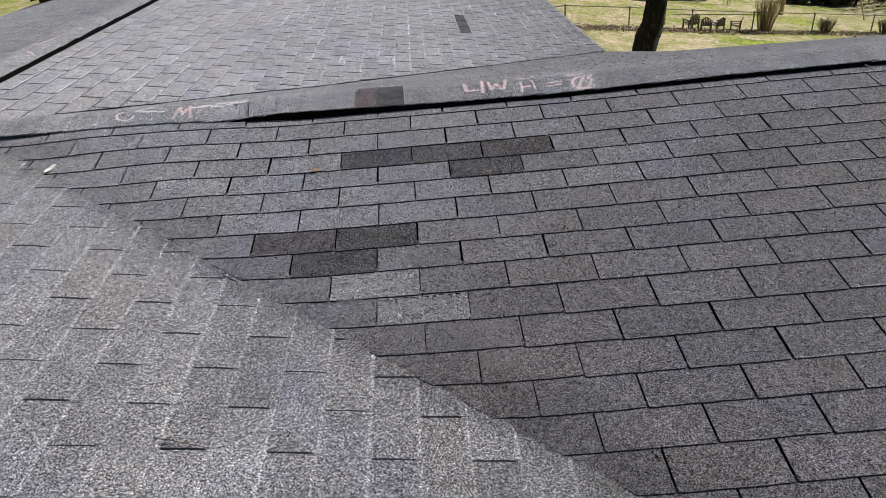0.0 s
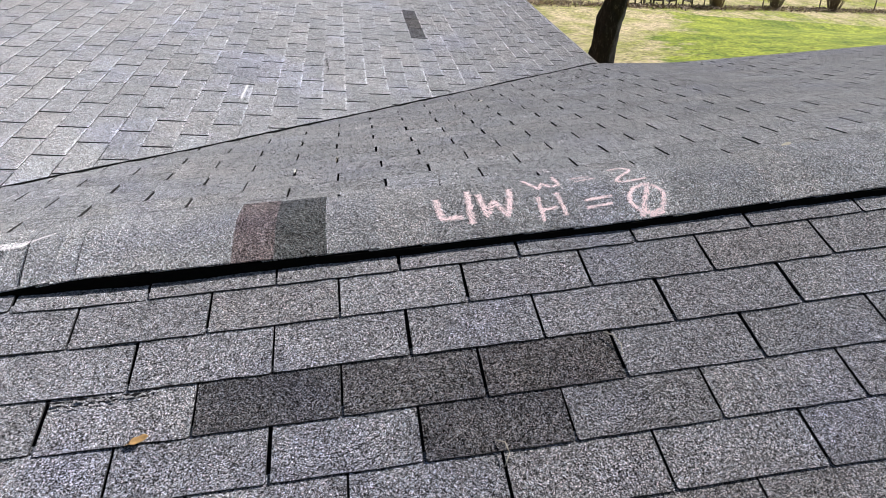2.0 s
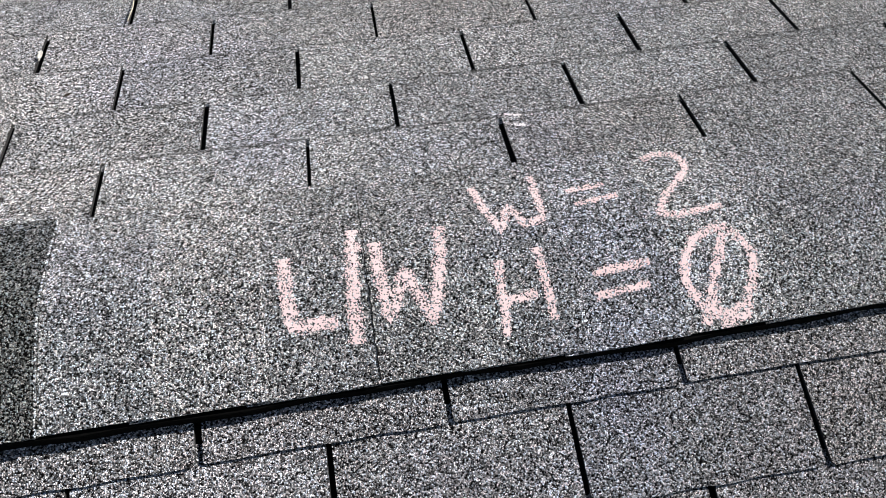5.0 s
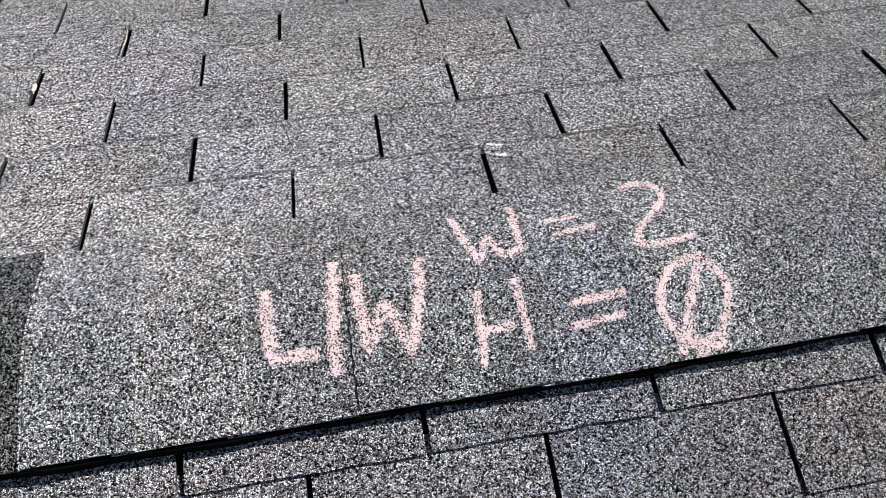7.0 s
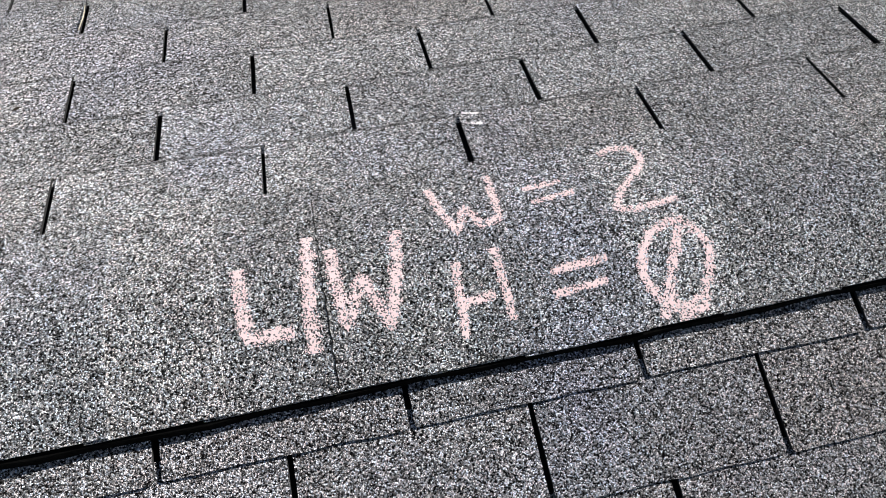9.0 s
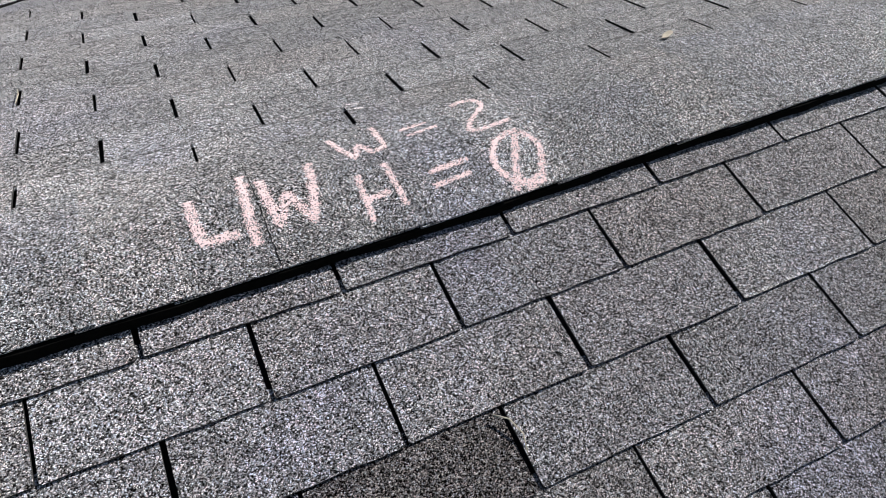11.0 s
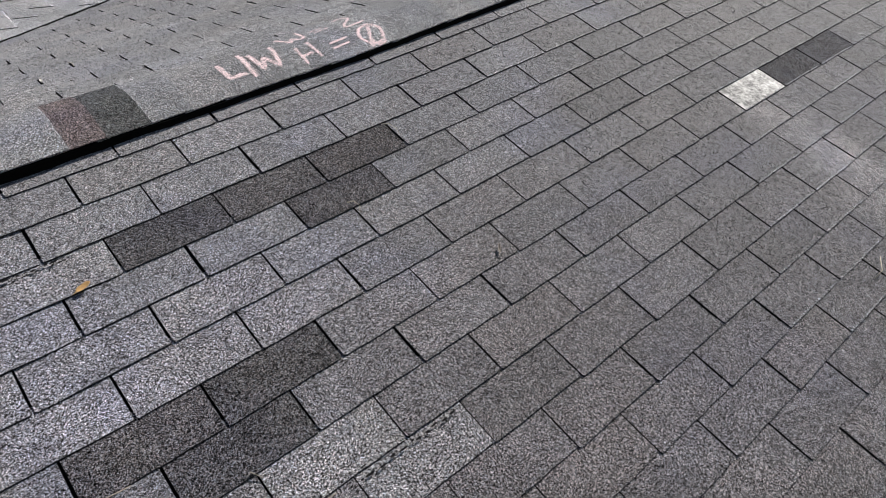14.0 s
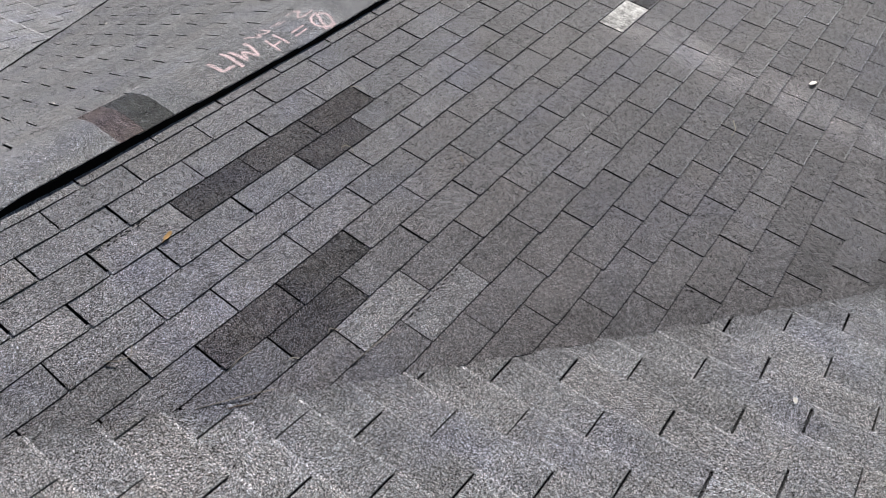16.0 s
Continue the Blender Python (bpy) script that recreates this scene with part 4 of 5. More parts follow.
straw("dry_straw", [(1.040, -0.385, 0.006), (1.058, -0.40, 0.010), (1.068, -0.425, 0.008), (1.062, -0.45, 0.004)], z_front, 0.0015, fibre, "pale curled straw caught in a slot")
straw("dry_straw", [(0.752, -0.60, 0.004), (0.768, -0.612, 0.012), (0.772, -0.635, 0.012), (0.758, -0.655, 0.004)], z_front, 0.0015, fibre, "pale curled straw caught in a slot")
straw("dry_straw", [(1.94, -1.69, 0.004), (1.985, -1.69, 0.01), (2.03, -1.66, 0.014)], z_front, 0.002, fibre, "pale bent straw on the front slope")
straw("twig", [(-0.340, -0.740, 0.004), (-0.318, -0.768, 0.008), (-0.285, -0.778, 0.008), (-0.262, -0.752, 0.008)], z_front, 0.0019, twig_bark, "thin pale bent twig in a slot")
straw("twig", [(-0.15, -1.004, 0.004), (-0.1, -0.998, 0.009), (-0.055, -1.001, 0.008)], z_front, 0.0018, twig_bark, "pale twig lying under a charcoal tab")
straw("dry_straw", [(-0.006, -1.098, 0.004), (0.004, -1.106, 0.008), (0.012, -1.118, 0.005)], z_front, 0.0018, fibre, "short pale straw stuck in a slot")
straw("twig", [(-0.275, -1.030, 0.002), (-0.176, -1.092, 0.006), (-0.100, -1.140, 0.003)], z_front, 0.0017, twig_bark, "bare twig lying along the valley")
straw("twig", [(-0.240, -1.081, 0.002), (-0.205, -1.10, 0.005), (-0.165, -1.128, 0.003)], z_front, 0.0019, twig_dark, "short brown twig by the valley")
straw("twig", [(0.104, -1.241, 0.002), (0.179, -1.247, 0.006), (0.263, -1.250, 0.003)], z_front, 0.0016, twig_bark, "pale bare twig near the valley")
straw("twig", [(0.128, -1.118, 0.002), (0.145, -1.112, 0.007), (0.160, -1.135, 0.003)], z_front, 0.0018, twig_bark, "short pale twig in a slot")
straw("dry_straw", [(-0.161, -1.854, 0.003), (-0.172, -1.845, 0.02), (-0.19, -1.82, 0.03)], z_main, 0.0016, fibre, "pale straw standing in a slot")
straw("dry_straw", [(-0.215, -1.842, 0.003), (-0.18, -1.85, 0.008), (-0.085, -1.868, 0.004)], z_main, 0.0016, twig_dark, "dark straw caught in a slot")


straw("dry_straw", [(2.546, -0.041, 0.004), (2.598, -0.061, 0.008), (2.637, -0.101, 0.004)], z_front, 0.003, fibre, "long pale straw lying under the ridge cap")
straw("twig", [(-0.589, 5.346, 0.004), (-0.501, 5.258, 0.012), (-0.431, 5.062, 0.004)], z_main, 0.006, twig_dark, "short dark twig on the far slope")
straw("dry_straw", [(0.441, 0.765, 0.003), (0.447, 0.805, 0.008), (0.441, 0.855, 0.003)], z_rear, 0.0014, fibre, "pale straw lying in a slot of the rear slope")
loose_leaf("dry_leaf", 0.303, 0.670, z_rear, 0.018, 0.009, 80, leaf_white, "small white flake in a slot of the rear slope", 0.4)
loose_leaf("dry_leaf", 1.191, 1.909, z_rear, 0.022, 0.014, 30, leaf_white, "small white flake low on the rear slope", 0.3)
loose_leaf("dry_leaf", 0.377, 0.536, z_rear, 0.012, 0.006, 10, leaf_dark, "tiny dark leaf scrap on the rear slope", 0.3)


def crack(points, height, seed, gape=0.0022):
    """A torn line across a tab: a row of small ragged holes that show the black mat."""
    r = random.Random(seed)
    bm = bmesh.new()
    for (x0, y0), (x1, y1) in zip(points, points[1:]):
        d = math.hypot(x1 - x0, y1 - y0)
        k = 0.0
        while k < d - 0.004:
            run = min(r.uniform(0.004, 0.024), d - k)
            n = 6
            drift = r.uniform(-0.003, 0.003)
            up, low = [], []
            for i in range(n + 1):
                q = (k + run * i / n) / d
                x, y = lerp(x0, x1, q) - drift * (y1 - y0) / d, lerp(y0, y1, q) + drift * (x1 - x0) / d
                w = gape * r.uniform(0.3, 1.0) * math.sin(math.pi * (0.06 + 0.88 * i / n))
                wx, wy = -w * (y1 - y0) / d, w * (x1 - x0) / d
                up.append(bm.verts.new((x + wx, y + wy, height(x, y) + 0.0098)))
                low.append(bm.verts.new((x - wx, y - wy, height(x, y) + 0.0092)))
            for i in range(n):
                bm.faces.new((low[i], low[i + 1], up[i + 1], up[i]))
            k += run + r.uniform(0.001, 0.016)
    return bm


part("crack", crack([(-0.145, -0.387), (0.02, -0.386), (0.13, -0.376)], z_front, 1, 0.005), tar, roof_front, "torn crack in a tab")
part("crack", crack([(-0.13, -0.398), (0.06, -0.397)], z_front, 2, 0.003), tar, roof_front)
part("crack", crack([(0.318, -1.259), (0.468, -1.257), (0.595, -1.257)], z_front, 3, 0.0045), tar, roof_front, "torn holes in a pale tab")
part("crack", crack([(0.35, 2.86), (0.366, 2.6)], z_main, 6, 0.011), tar, roof_main_far, "dark torn edge of a tab")
part("crack", crack([(1.035, -1.868), (1.050, -1.900)], z_front, 4, 0.005), tar, roof_front, "torn dark notch at a slot")
part("crack", crack([(-1.30, -0.262), (-0.98, -0.252)], z_front, 5, 0.007), tar, roof_front, "torn crack in a tab")


# ---- the yard ----
def oak():
    tree = thing("tree", "dark leaning bare tree trunk beside the house", "tree", m=Matrix.Translation((5.62, 12.65, ground_z(5.5, 12.65) - 0.05)))
    r = random.Random(5)
    line = [(0.24, 0, 0), (0.28, 0, 0.35), (0.33, 0.02, 0.95), (0.4, 0.03, 1.45), (0.47, 0.0, 1.8), (0.55, -0.03, 2.3), (0.63, 0.0, 2.9), (0.7, 0.05, 3.5)]
    radii = [0.36, 0.29, 0.27, 0.27, 0.28, 0.24, 0.23, 0.23]
    bm = bmesh.new()
    rings = []
    fine, fr = [], []
    for i in range(len(line) - 1):
        for k in range(6):
            fine.append(Vector(line[i]).lerp(Vector(line[i + 1]), k / 6))
            fr.append(lerp(radii[i], radii[i + 1], k / 6))
    for p, rad in zip(fine, fr):
        ring = []
        for k in range(28):
            a = 2 * math.pi * k / 28
            w = rad * (1 + 0.24 * noise.noise((2 * math.cos(a), 2 * math.sin(a), 1.9 * p.z)) + 0.12 * noise.noise((7 * math.cos(a), 7 * math.sin(a), 4 * p.z)) + 0.05 * noise.noise((17 * math.cos(a), 17 * math.sin(a), 6 * p.z)))
            ring.append(bm.verts.new(p + Vector((w * math.cos(a), w * math.sin(a), 0))))
        rings.append(ring)
    for a, b in zip(rings, rings[1:]):
        for k in range(28):
            bm.faces.new((a[k], a[(k + 1) % 28], b[(k + 1) % 28], b[k]))
    bm.faces.new(rings[-1])
    trunk = part("trunk", bm, bark, tree, smooth=True)
    knot = bmesh.new()
    bmesh.ops.create_icosphere(knot, subdivisions=3, radius=0.11, matrix=Matrix.LocRotScale((0.66, -0.16, 1.9), None, (0.75, 0.8, 1.0)))
    for v in knot.verts:
        v.co += v.normal * 0.03 * noise.noise(v.co * 9)
    part("knot", knot, bark_cut, trunk, "bare healed knot", smooth=True)
    limbs = [[(0.56, 0, 2.85), (0.2, 0.1, 3.1), (-0.7, 0.2, 3.25), (-1.7, 0.3, 3.6)], [(0.66, 0.05, 3.4), (1.3, 0.1, 4.3), (1.6, -0.2, 5.4)], [(0.66, 0.05, 3.4), (0.6, 0.5, 4.4), (0.2, 0.9, 5.6)], [(0.62, 0, 3.2), (1.8, 0.5, 4.0), (2.7, 0.9, 4.7)]]
    for limb in limbs:
        ob = part("limb", tube(limb, [0.17, 0.12, 0.08, 0.04][:len(limb)], 10), bark, tree, smooth=True)
        tw = bmesh.new()
        for _ in range(26):
            k = r.uniform(0.3, 1.0) * (len(limb) - 1)
            i = min(int(k), len(limb) - 2)
            p = Vector(limb[i]).lerp(Vector(limb[i + 1]), k - i)
            d = Vector((r.uniform(-1, 1), r.uniform(-1, 1), r.uniform(0.0, 1))).normalized() * r.uniform(0.4, 1.0)
            tube([p, p + d * 0.5 + Vector((0, 0, 0.05)), p + d], [0.02, 0.012, 0.004], 5, tw)
        tagged(part("twigs", tw, twig_dark, ob), kind="stuff")


oak()


def fence_point(k):
    """A place along the chain-link fence, k in posts."""
    return 6.85 + 2.9 * k + 0.045 * k * k, 25.2 + 0.7 * k - 0.012 * k * k


def chain_fence():
    fence = thing("chain_link_fence", "low galvanised chain-link fence across the lawn", "fence")
    posts = []
    for k in range(-6, 13):
        x, y = fence_point(k)
        z = ground_z(x, y)
        posts.append((x, y, z))
        post = part("post", tube([(x, y, z - 0.1), (x, y, z + 0.93)], 0.03, 10), steel, fence)
        part("post_cap", tube([(x, y, z + 0.93), (x, y, z + 0.95), (x, y, z + 0.97)], [0.036, 0.034, 0.01], 10), steel, post)
    for a, b in zip(posts, posts[1:]):
        part("top_rail", tube([(a[0], a[1], a[2] + 0.91), (b[0], b[1], b[2] + 0.91)], 0.021, 8), steel, fence)
    verts, faces = [], []
    for a, b in zip(posts, posts[1:]):
        a, b = Vector(a), Vector(b)
        for sgn in (1, -1):
            for i in range(-8, 20):
                p0, p1 = (i / 20, 0.0), (i / 20 + 0.42, 0.9)
                if p1[0] < 0 or p0[0] > 1:
                    continue
                if sgn < 0:
                    p0, p1 = (p0[0], 0.9), (p1[0], 0.0)
                q0, q1 = a.lerp(b, max(0, min(1, p0[0]))), a.lerp(b, max(0, min(1, p1[0])))
                q0, q1 = q0 + Vector((0, 0, p0[1])), q1 + Vector((0, 0, p1[1]))
                o = len(verts)
                w = Vector((0, 0, 0.0016))
                verts += [q0 - w, q1 - w, q1 + w, q0 + w]
                faces.append((o, o + 1, o + 2, o + 3))
    part("wire_mesh", mesh("wire_mesh", verts, faces, steel), parent=fence, label="diamond wire mesh")


chain_fence()


def garden_chair():
    """A slatted armchair of weathered wood."""
    c = thing("garden_chair", "weathered dark wooden slatted garden armchair behind the fence", "chair", "garden chairs on the lawn")
    for sx in (-0.28, 0.28):
        part("front_leg", box(sx - 0.03, sx + 0.03, -0.32, -0.24, 0, 0.52, 0.004), chair_wood, c)
        part("back_leg", box(sx - 0.03, sx + 0.03, 0.22, 0.30, 0, 0.56, 0.004), chair_wood, c)
        part("armrest", box(sx - 0.07, sx + 0.07, -0.38, 0.34, 0.52, 0.55, 0.006), chair_wood, c)
    for i in range(6):
        bm = box(-0.27, 0.27, -0.036, 0.036, -0.01, 0.01, 0.003)
        part("seat_slat", bm, chair_wood, c, m=pose(0, -0.28 + 0.085 * i, 0.38 - 0.018 * i, -11, 0, 0))
    for i in range(6):
        h = 0.62 - 0.035 * abs(i - 2.5) ** 1.3
        bm = box(-0.038, 0.038, -0.01, 0.01, 0, h, 0.003)
        part("back_slat", bm, chair_wood, c, m=pose(-0.24 + 0.096 * i, 0.2, 0.28, -18, 0, 0))
    return c


chair = garden_chair()
spots = [(13.0, 27.0, 190), (13.8, 27.2, 150), (14.35, 27.25, 200), (15.3, 27.45, 245)]
for i, (x, y, turn) in enumerate(spots):
    m = Matrix.Translation((x, y, ground_z(x, y))) @ pose(0, 0, 0, 0, 0, turn) @ Matrix.Scale(0.85, 4)
    if i:
        copy_thing(chair, m)
    else:
        chair.matrix_basis = m


def bare_shrub(x, y, height, spread, stems, material, label):
    """A clump of bare upright stems that fork."""
    s = thing("shrub", label, "shrub", "bare shrubs", m=Matrix.Translation((x, y, ground_z(x, y) - 0.03)))
    r = random.Random(int(x * 31 + y * 7))
    tw = bmesh.new()
    for _ in range(stems):
        a, k = r.uniform(0, 6.28), r.uniform(0.1, 1) * spread
        h = height * r.uniform(0.7, 1)
        p0 = Vector((0.4 * math.cos(a) * k, 0.4 * math.sin(a) * k, 0))
        p1 = Vector((0.68 * k * math.cos(a), 0.68 * k * math.sin(a), h * 0.55))
        p2 = Vector((k * math.cos(a + 0.2), k * math.sin(a + 0.2), h))
        part("stem", tube([p0, p1, p2], [0.011, 0.008, 0.004], 5), material, s)
        for _ in range(3):
            q = p1.lerp(p2, r.random())
            tube([q, q + Vector((r.uniform(-0.2, 0.2), r.uniform(-0.2, 0.2), r.uniform(0.1, 0.35))) * spread], [0.006, 0.003], 4, tw)
    tagged(part("twigs", tw, material, s), kind="stuff")


bare_shrub(16.65, 27.4, 1.6, 0.62, 120, stem_tan, "tall clump of pale bare stems by the fence")
bare_shrub(19.95, 28.0, 0.7, 0.5, 110, twig_dark, "small brown bare shrub by the fence")
bare_shrub(23.3, 28.5, 0.8, 0.55, 110, twig_dark, "low brown bare shrub by the fence")
for x, y in ((11.6, 35.2), (13.2, 35.1), (16.6, 35.1), (18.4, 35.3)):
    bare_shrub(x, y, 2.6, 0.45, 10, stem_white, "slim pale multi-stemmed bare shrub against the shed")


def clump(name, x, y, w, d, h, leaves, size, material, label, category, trunk=False):
    """A rough leafy crown of many small leaves with gaps."""
    s = thing(name, label, category, category + "s in the yard", m=Matrix.Translation((x, y, ground_z(x, y) - 0.05)))
    r = random.Random(int(x * 13 + y * 5))
    verts, faces = [], []
    blobs = [(r.uniform(-0.55, 0.55) * w, r.uniform(-0.55, 0.55) * d, r.uniform(0.2, 0.85) * h, r.uniform(0.3, 0.5)) for _ in range(16)]
    for _ in range(leaves):
        bx, by, bz, br = r.choice(blobs)
        v = Vector((r.gauss(0, 1), r.gauss(0, 1), r.gauss(0, 1))).normalized() * r.random() ** 0.4
        p = Vector((bx + v.x * br * w, by + v.y * br * d, max(0.02, bz + v.z * br * h * 0.6)))
        q = Euler((r.uniform(0, 6), r.uniform(0, 6), r.uniform(0, 6))).to_matrix()
        o = len(verts)
        for c in ((-1, 0, 0), (0, -0.45, 0.1), (1, 0, 0), (0, 0.45, 0.1)):
            verts.append(p + q @ (Vector(c) * size))
        faces.append((o, o + 1, o + 2, o + 3))
    part("crown", mesh("crown", verts, faces, material), parent=s)
    part("trunk", tube([(0, 0, 0), (0.03, 0, h * 0.4), (0, 0.03, h * 0.8)], [0.09, 0.06, 0.02], 8), bark, s)


clump("evergreen_tree", -9.2, 20.6, 1.2, 1.2, 5.5, 9500, 0.10, evergreen, "dense dark evergreen tree beyond the back slope", "evergreen")
clump("bush", 5.2, 31.2, 1.4, 1.0, 1.5, 2400, 0.08, wood_leaf, "brown winter hedge bush beyond the far eave", "bush")
clump("bush", 3.6, 32.2, 1.5, 1.0, 1.7, 2400, 0.08, wood_leaf, "brown winter hedge bush beyond the far eave", "bush")
clump("bush", 10.0, 34.6, 1.2, 1.0, 2.4, 3200, 0.09, evergreen, "dark evergreen bush beside the shed", "bush")
clump("bush", 20.2, 38.5, 0.9, 0.9, 1.7, 2000, 0.08, hedge_leaf, "rounded green bush beyond the shed", "bush")
for x, y, h in ((24.2, 38.3, 1.0), (25.5, 38.6, 1.2), (26.8, 38.3, 1.0), (28.1, 38.5, 1.1)):
    clump("bush", x, y, 0.95, 0.9, h * 1.25, 6000, 0.06, evergreen, "low rounded dark evergreen bush along the lawn", "bush")


def shed():
    s = thing("shed", "blue-grey sided shed with a dark roof beyond the fence", "shed", m=Matrix.Translation((11.1, 36.0, ground_z(11.5, 36.0) + 0.1)))
    w = part("wall", box(0, 6.4, 0, 4.0, -1.2, 2.7, 0.01), shed_paint, s)
    for i in range(15):
        part("siding_board", box(0.02, 6.38, -0.022, -0.002, -0.3 + 0.2 * i, -0.11 + 0.2 * i, 0.004), shed_paint, w)
    part("door", box(4.2, 5.2, -0.05, -0.024, 0.02, 2.05, 0.006), shed_dark, s, "dark door")
    bm = bmesh.new()
    vs = [bm.verts.new(p) for p in ((-0.35, -0.4, 2.65), (6.75, -0.4, 2.65), (6.75, 2.0, 3.7), (-0.35, 2.0, 3.7), (-0.35, 4.4, 2.65), (6.75, 4.4, 2.65))]
    for f in ((0, 1, 2, 3), (3, 2, 5, 4), (0, 3, 4), (1, 5, 2), (0, 4, 5, 1)):
        bm.faces.new([vs[i] for i in f])
    part("roof", bm, shed_roof, s, "dark shingled roof")


shed()
pole = part("utility_post", tube([(0, 0, -0.2), (0.02, 0, 1.5), (0.0, 0.02, 6.2)], [0.13, 0.12, 0.10], 12), pole_wood, smooth=True, m=Matrix.Translation((20.4, 33.0, ground_z(20.4, 33.0))))
tagged(pole, "weathered pale brown wooden post on the lawn", "post")
guy = part("guy_wire", tube([(0, 0, 0), (-0.5, 0.3, 1.6), (-1.6, 1.0, 5.2)], [0.035, 0.035, 0.015], 8), pole_wood, m=Matrix.Translation((25.2, 33.0, ground_z(25.2, 33.0) - 0.1)))
tagged(guy, "slanting pale guarded guy wire by the fence", "wire")


def litter_bed():
    """Fallen leaves and dark mulch heaped along the fence."""
    r = random.Random(21)
    verts, faces = [], []
    for _ in range(9000):
        k = r.uniform(-5, 12)
        x, y = fence_point(k)
        side = r.gauss(-0.15, 0.3)
        x, y = x + 0.5 * side, y + 0.866 * side
        p = Vector((x, y, ground_z(x, y) + r.uniform(0.01, 0.13)))
        q = Euler((r.uniform(-0.9, 0.9), r.uniform(-0.9, 0.9), r.uniform(0, 6))).to_matrix()
        o = len(verts)
        for c in ((-1, 0, 0), (0, -0.55, 0.2), (1, 0, 0), (0, 0.55, 0.2)):
            verts.append(p + q @ (Vector(c) * r.uniform(0.04, 0.085)))
        faces.append((o, o + 1, o + 2, o + 3))
    tagged(new("leaf_litter", mesh("leaf_litter", verts, faces, litter)), "heaped brown fallen leaves along the fence", "leaf litter", kind="stuff")


litter_bed()


def woodland():
    """Bare winter woods behind the yard: trunks and thin brown undergrowth."""
    r = random.Random(33)
    bm = bmesh.new()
    for _ in range(160):
        x, y = r.uniform(-30, 60), 0
        y = 50 - 0.42 * x + r.uniform(0, 14)
        z, h = ground_z(x, y), r.uniform(3, 7)
        tube([(x, y, z - 0.2), (x + r.uniform(-0.3, 0.3), y, z + h * 0.5), (x + r.uniform(-0.6, 0.6), y, z + h)], [r.uniform(0.06, 0.2), 0.08, 0.03], 5, bm)
    tagged(part("woodland_trunks", bm, twig_dark), "bare brown winter woodland behind the yard", "woodland", kind="stuff")
    verts, faces = [], []
    for _ in range(48000):
        x = r.uniform(-30, 60)
        y = 49 - 0.42 * x + r.uniform(0, 12)
        p = Vector((x, y, ground_z(x, y) + 5.0 * r.random() ** 1.3))
        q = Euler((r.uniform(0, 6), r.uniform(0, 6), r.uniform(0, 6))).to_matrix()
        o = len(verts)
        for c in ((-1, 0, 0), (0, -0.35, 0.1), (1, 0, 0), (0, 0.35, 0.1)):
            verts.append(p + q @ (Vector(c) * 0.17))
        faces.append((o, o + 1, o + 2, o + 3))
    tagged(new("undergrowth", mesh("undergrowth", verts, faces, wood_leaf)), "brown winter undergrowth at the wood's edge", "undergrowth", kind="stuff")


woodland()

# ---- shingles, laid last ----
WARP = ((-1.8, 0.006), (-0.45, 0.006), (0.0, 0.008), (0.3, 0.007), (0.6, 0.002), (0.9, -0.003), (1.2, -0.005), (1.5, -0.002), (1.8, 0.0), (9.0, 0.0))
LOWER = {7: 0.006, 8: 0.004, 9: 0.006, 10: 0.013, 11: 0.012, 12: 0.014, 13: 0.003}


def front_warp(u):
    """The courses were not laid quite evenly along the slope."""
    for (a, p), (b, q) in zip(WARP, WARP[1:]):
        if u <= b:
            return lerp(p, q, (u - a) / (b - a))
    return 0.0


def front_dip(n, u):
    k = max(0.0, min(1.0, (u - 0.5) / 0.9))
    return LOWER.get(n, 0.0) * k * k * (3 - 2 * k)


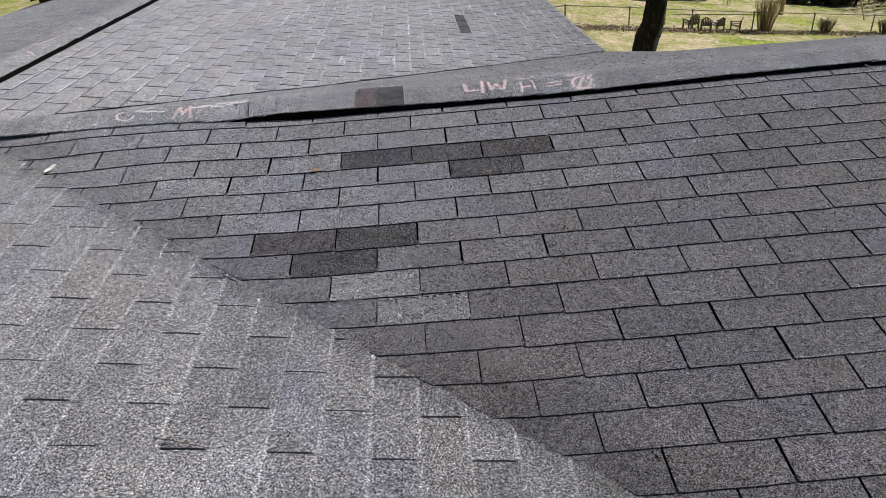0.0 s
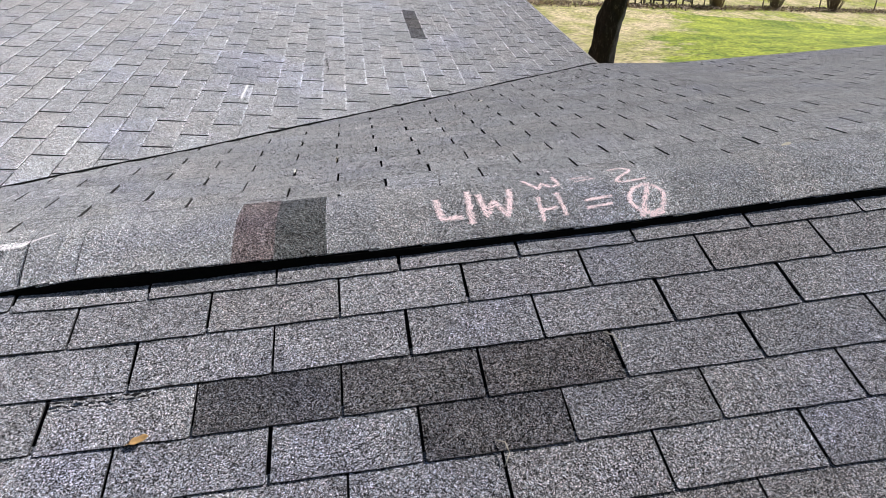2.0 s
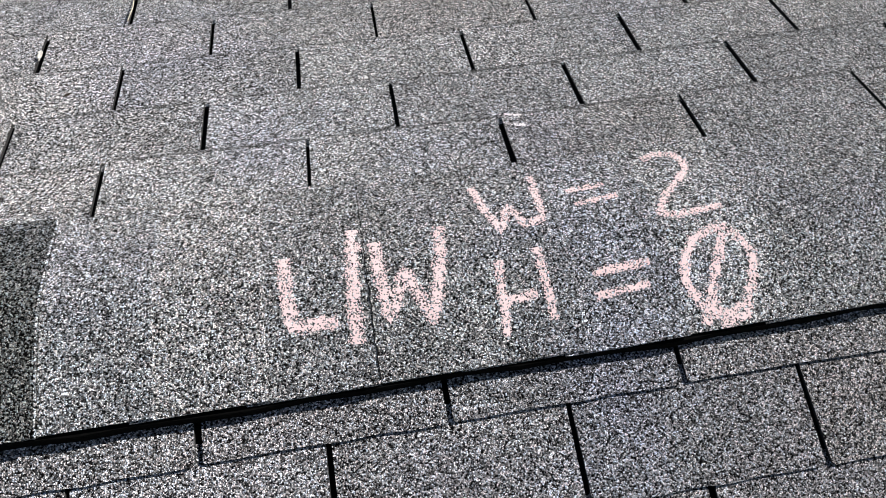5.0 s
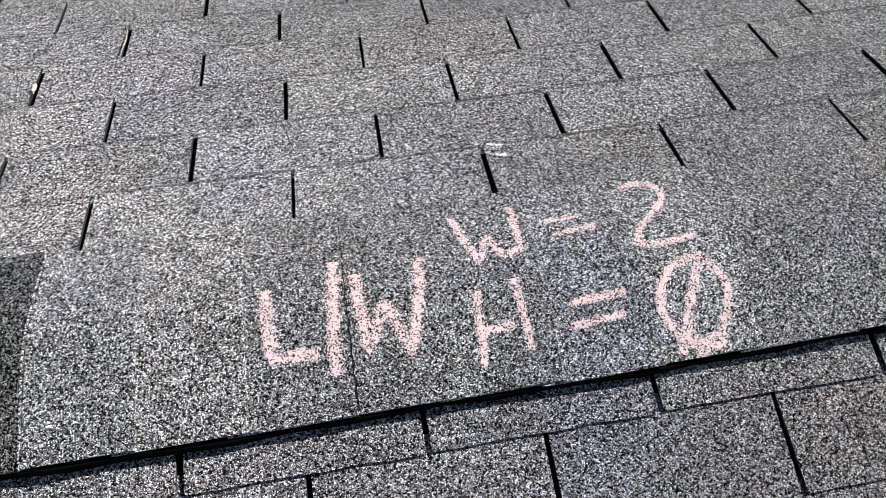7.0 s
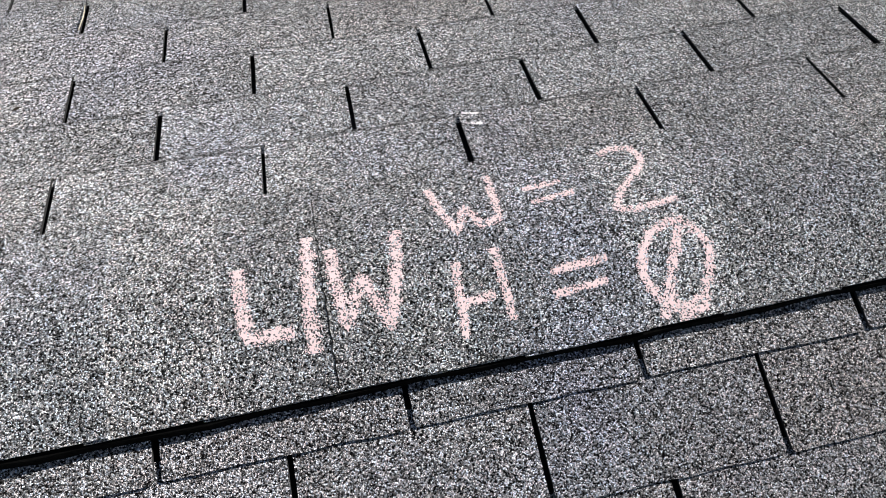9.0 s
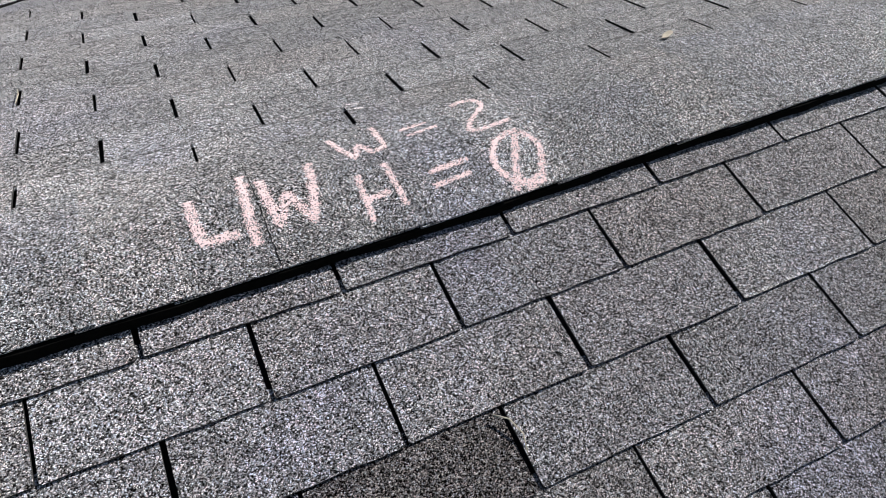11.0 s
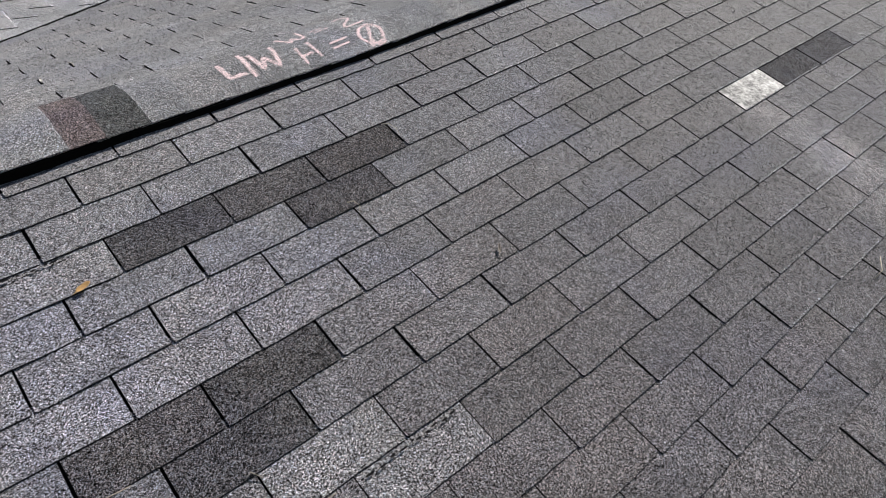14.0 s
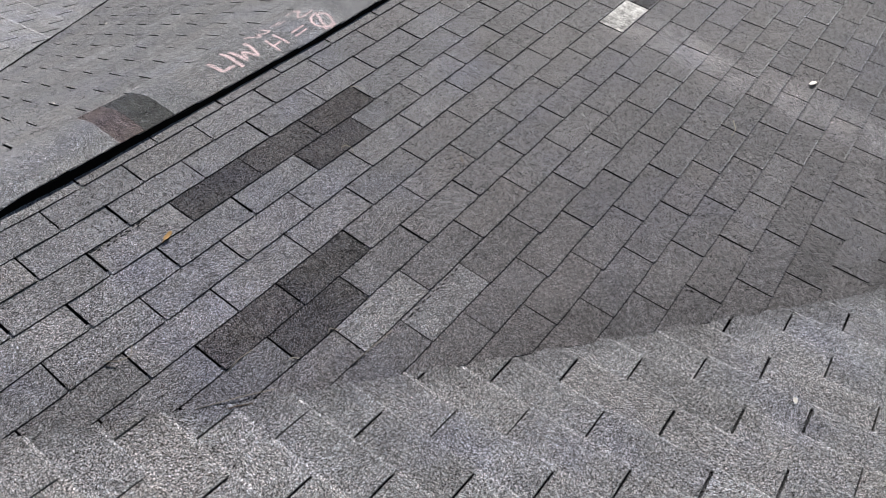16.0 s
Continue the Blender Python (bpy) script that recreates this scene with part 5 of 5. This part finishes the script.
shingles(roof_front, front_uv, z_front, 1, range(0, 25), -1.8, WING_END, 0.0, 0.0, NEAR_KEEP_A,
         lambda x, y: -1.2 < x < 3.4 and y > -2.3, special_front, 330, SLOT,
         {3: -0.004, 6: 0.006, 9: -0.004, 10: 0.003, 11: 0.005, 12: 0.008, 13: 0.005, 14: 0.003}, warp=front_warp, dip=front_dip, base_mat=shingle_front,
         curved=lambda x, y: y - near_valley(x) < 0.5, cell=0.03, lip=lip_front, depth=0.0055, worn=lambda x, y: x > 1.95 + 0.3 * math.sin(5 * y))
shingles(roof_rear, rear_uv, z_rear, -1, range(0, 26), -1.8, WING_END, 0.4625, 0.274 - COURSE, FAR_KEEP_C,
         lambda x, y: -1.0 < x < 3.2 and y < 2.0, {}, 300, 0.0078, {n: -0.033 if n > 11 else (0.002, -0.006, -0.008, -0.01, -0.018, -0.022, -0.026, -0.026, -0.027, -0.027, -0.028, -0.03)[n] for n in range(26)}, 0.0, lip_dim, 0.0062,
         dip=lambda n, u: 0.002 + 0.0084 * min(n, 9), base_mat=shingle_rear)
shingles(roof_main_near, main_uv, z_main, 1, range(-16, 19), MAIN_Y0, 0.5, -1.563, 0.058, NEAR_KEEP_B,
         lambda x, y: y > -3.4 and x > -1.2, {}, 260, 0.007, {n: -0.013 for n in range(2, 20)}, 0.014, lip_side, 0.0105, 0.001,
         dip=lambda n, u: 0.0034 * n, base_mat=shingle_side, edge=edge_grey, curved=lambda x, y: near_valley(x) - y < 1.3 and x < 2.3, cell=0.025, curl=0.0042)
patch_far = {(7, k): shingle_dark for k in (15, 17, 19)}
shingles(roof_main_far, main_uv, z_main, 1, range(-16, 19), 0.0, MAIN_Y1, 1.33, 0.092, FAR_KEEP_D + [(0.765, 1, 1.258)],
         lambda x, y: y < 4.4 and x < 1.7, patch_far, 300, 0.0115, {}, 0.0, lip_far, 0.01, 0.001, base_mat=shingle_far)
shingles(roof_back, back_uv, z_back, -1, range(0, 35), MAIN_Y0, MAIN_Y1, 0.1, 0.02, [(0, 1, -MAIN_Y0 + 0.01), (0, -1, MAIN_Y1 + 0.01), (1, 0, 6.456)], lambda x, y: False, {}, 0)
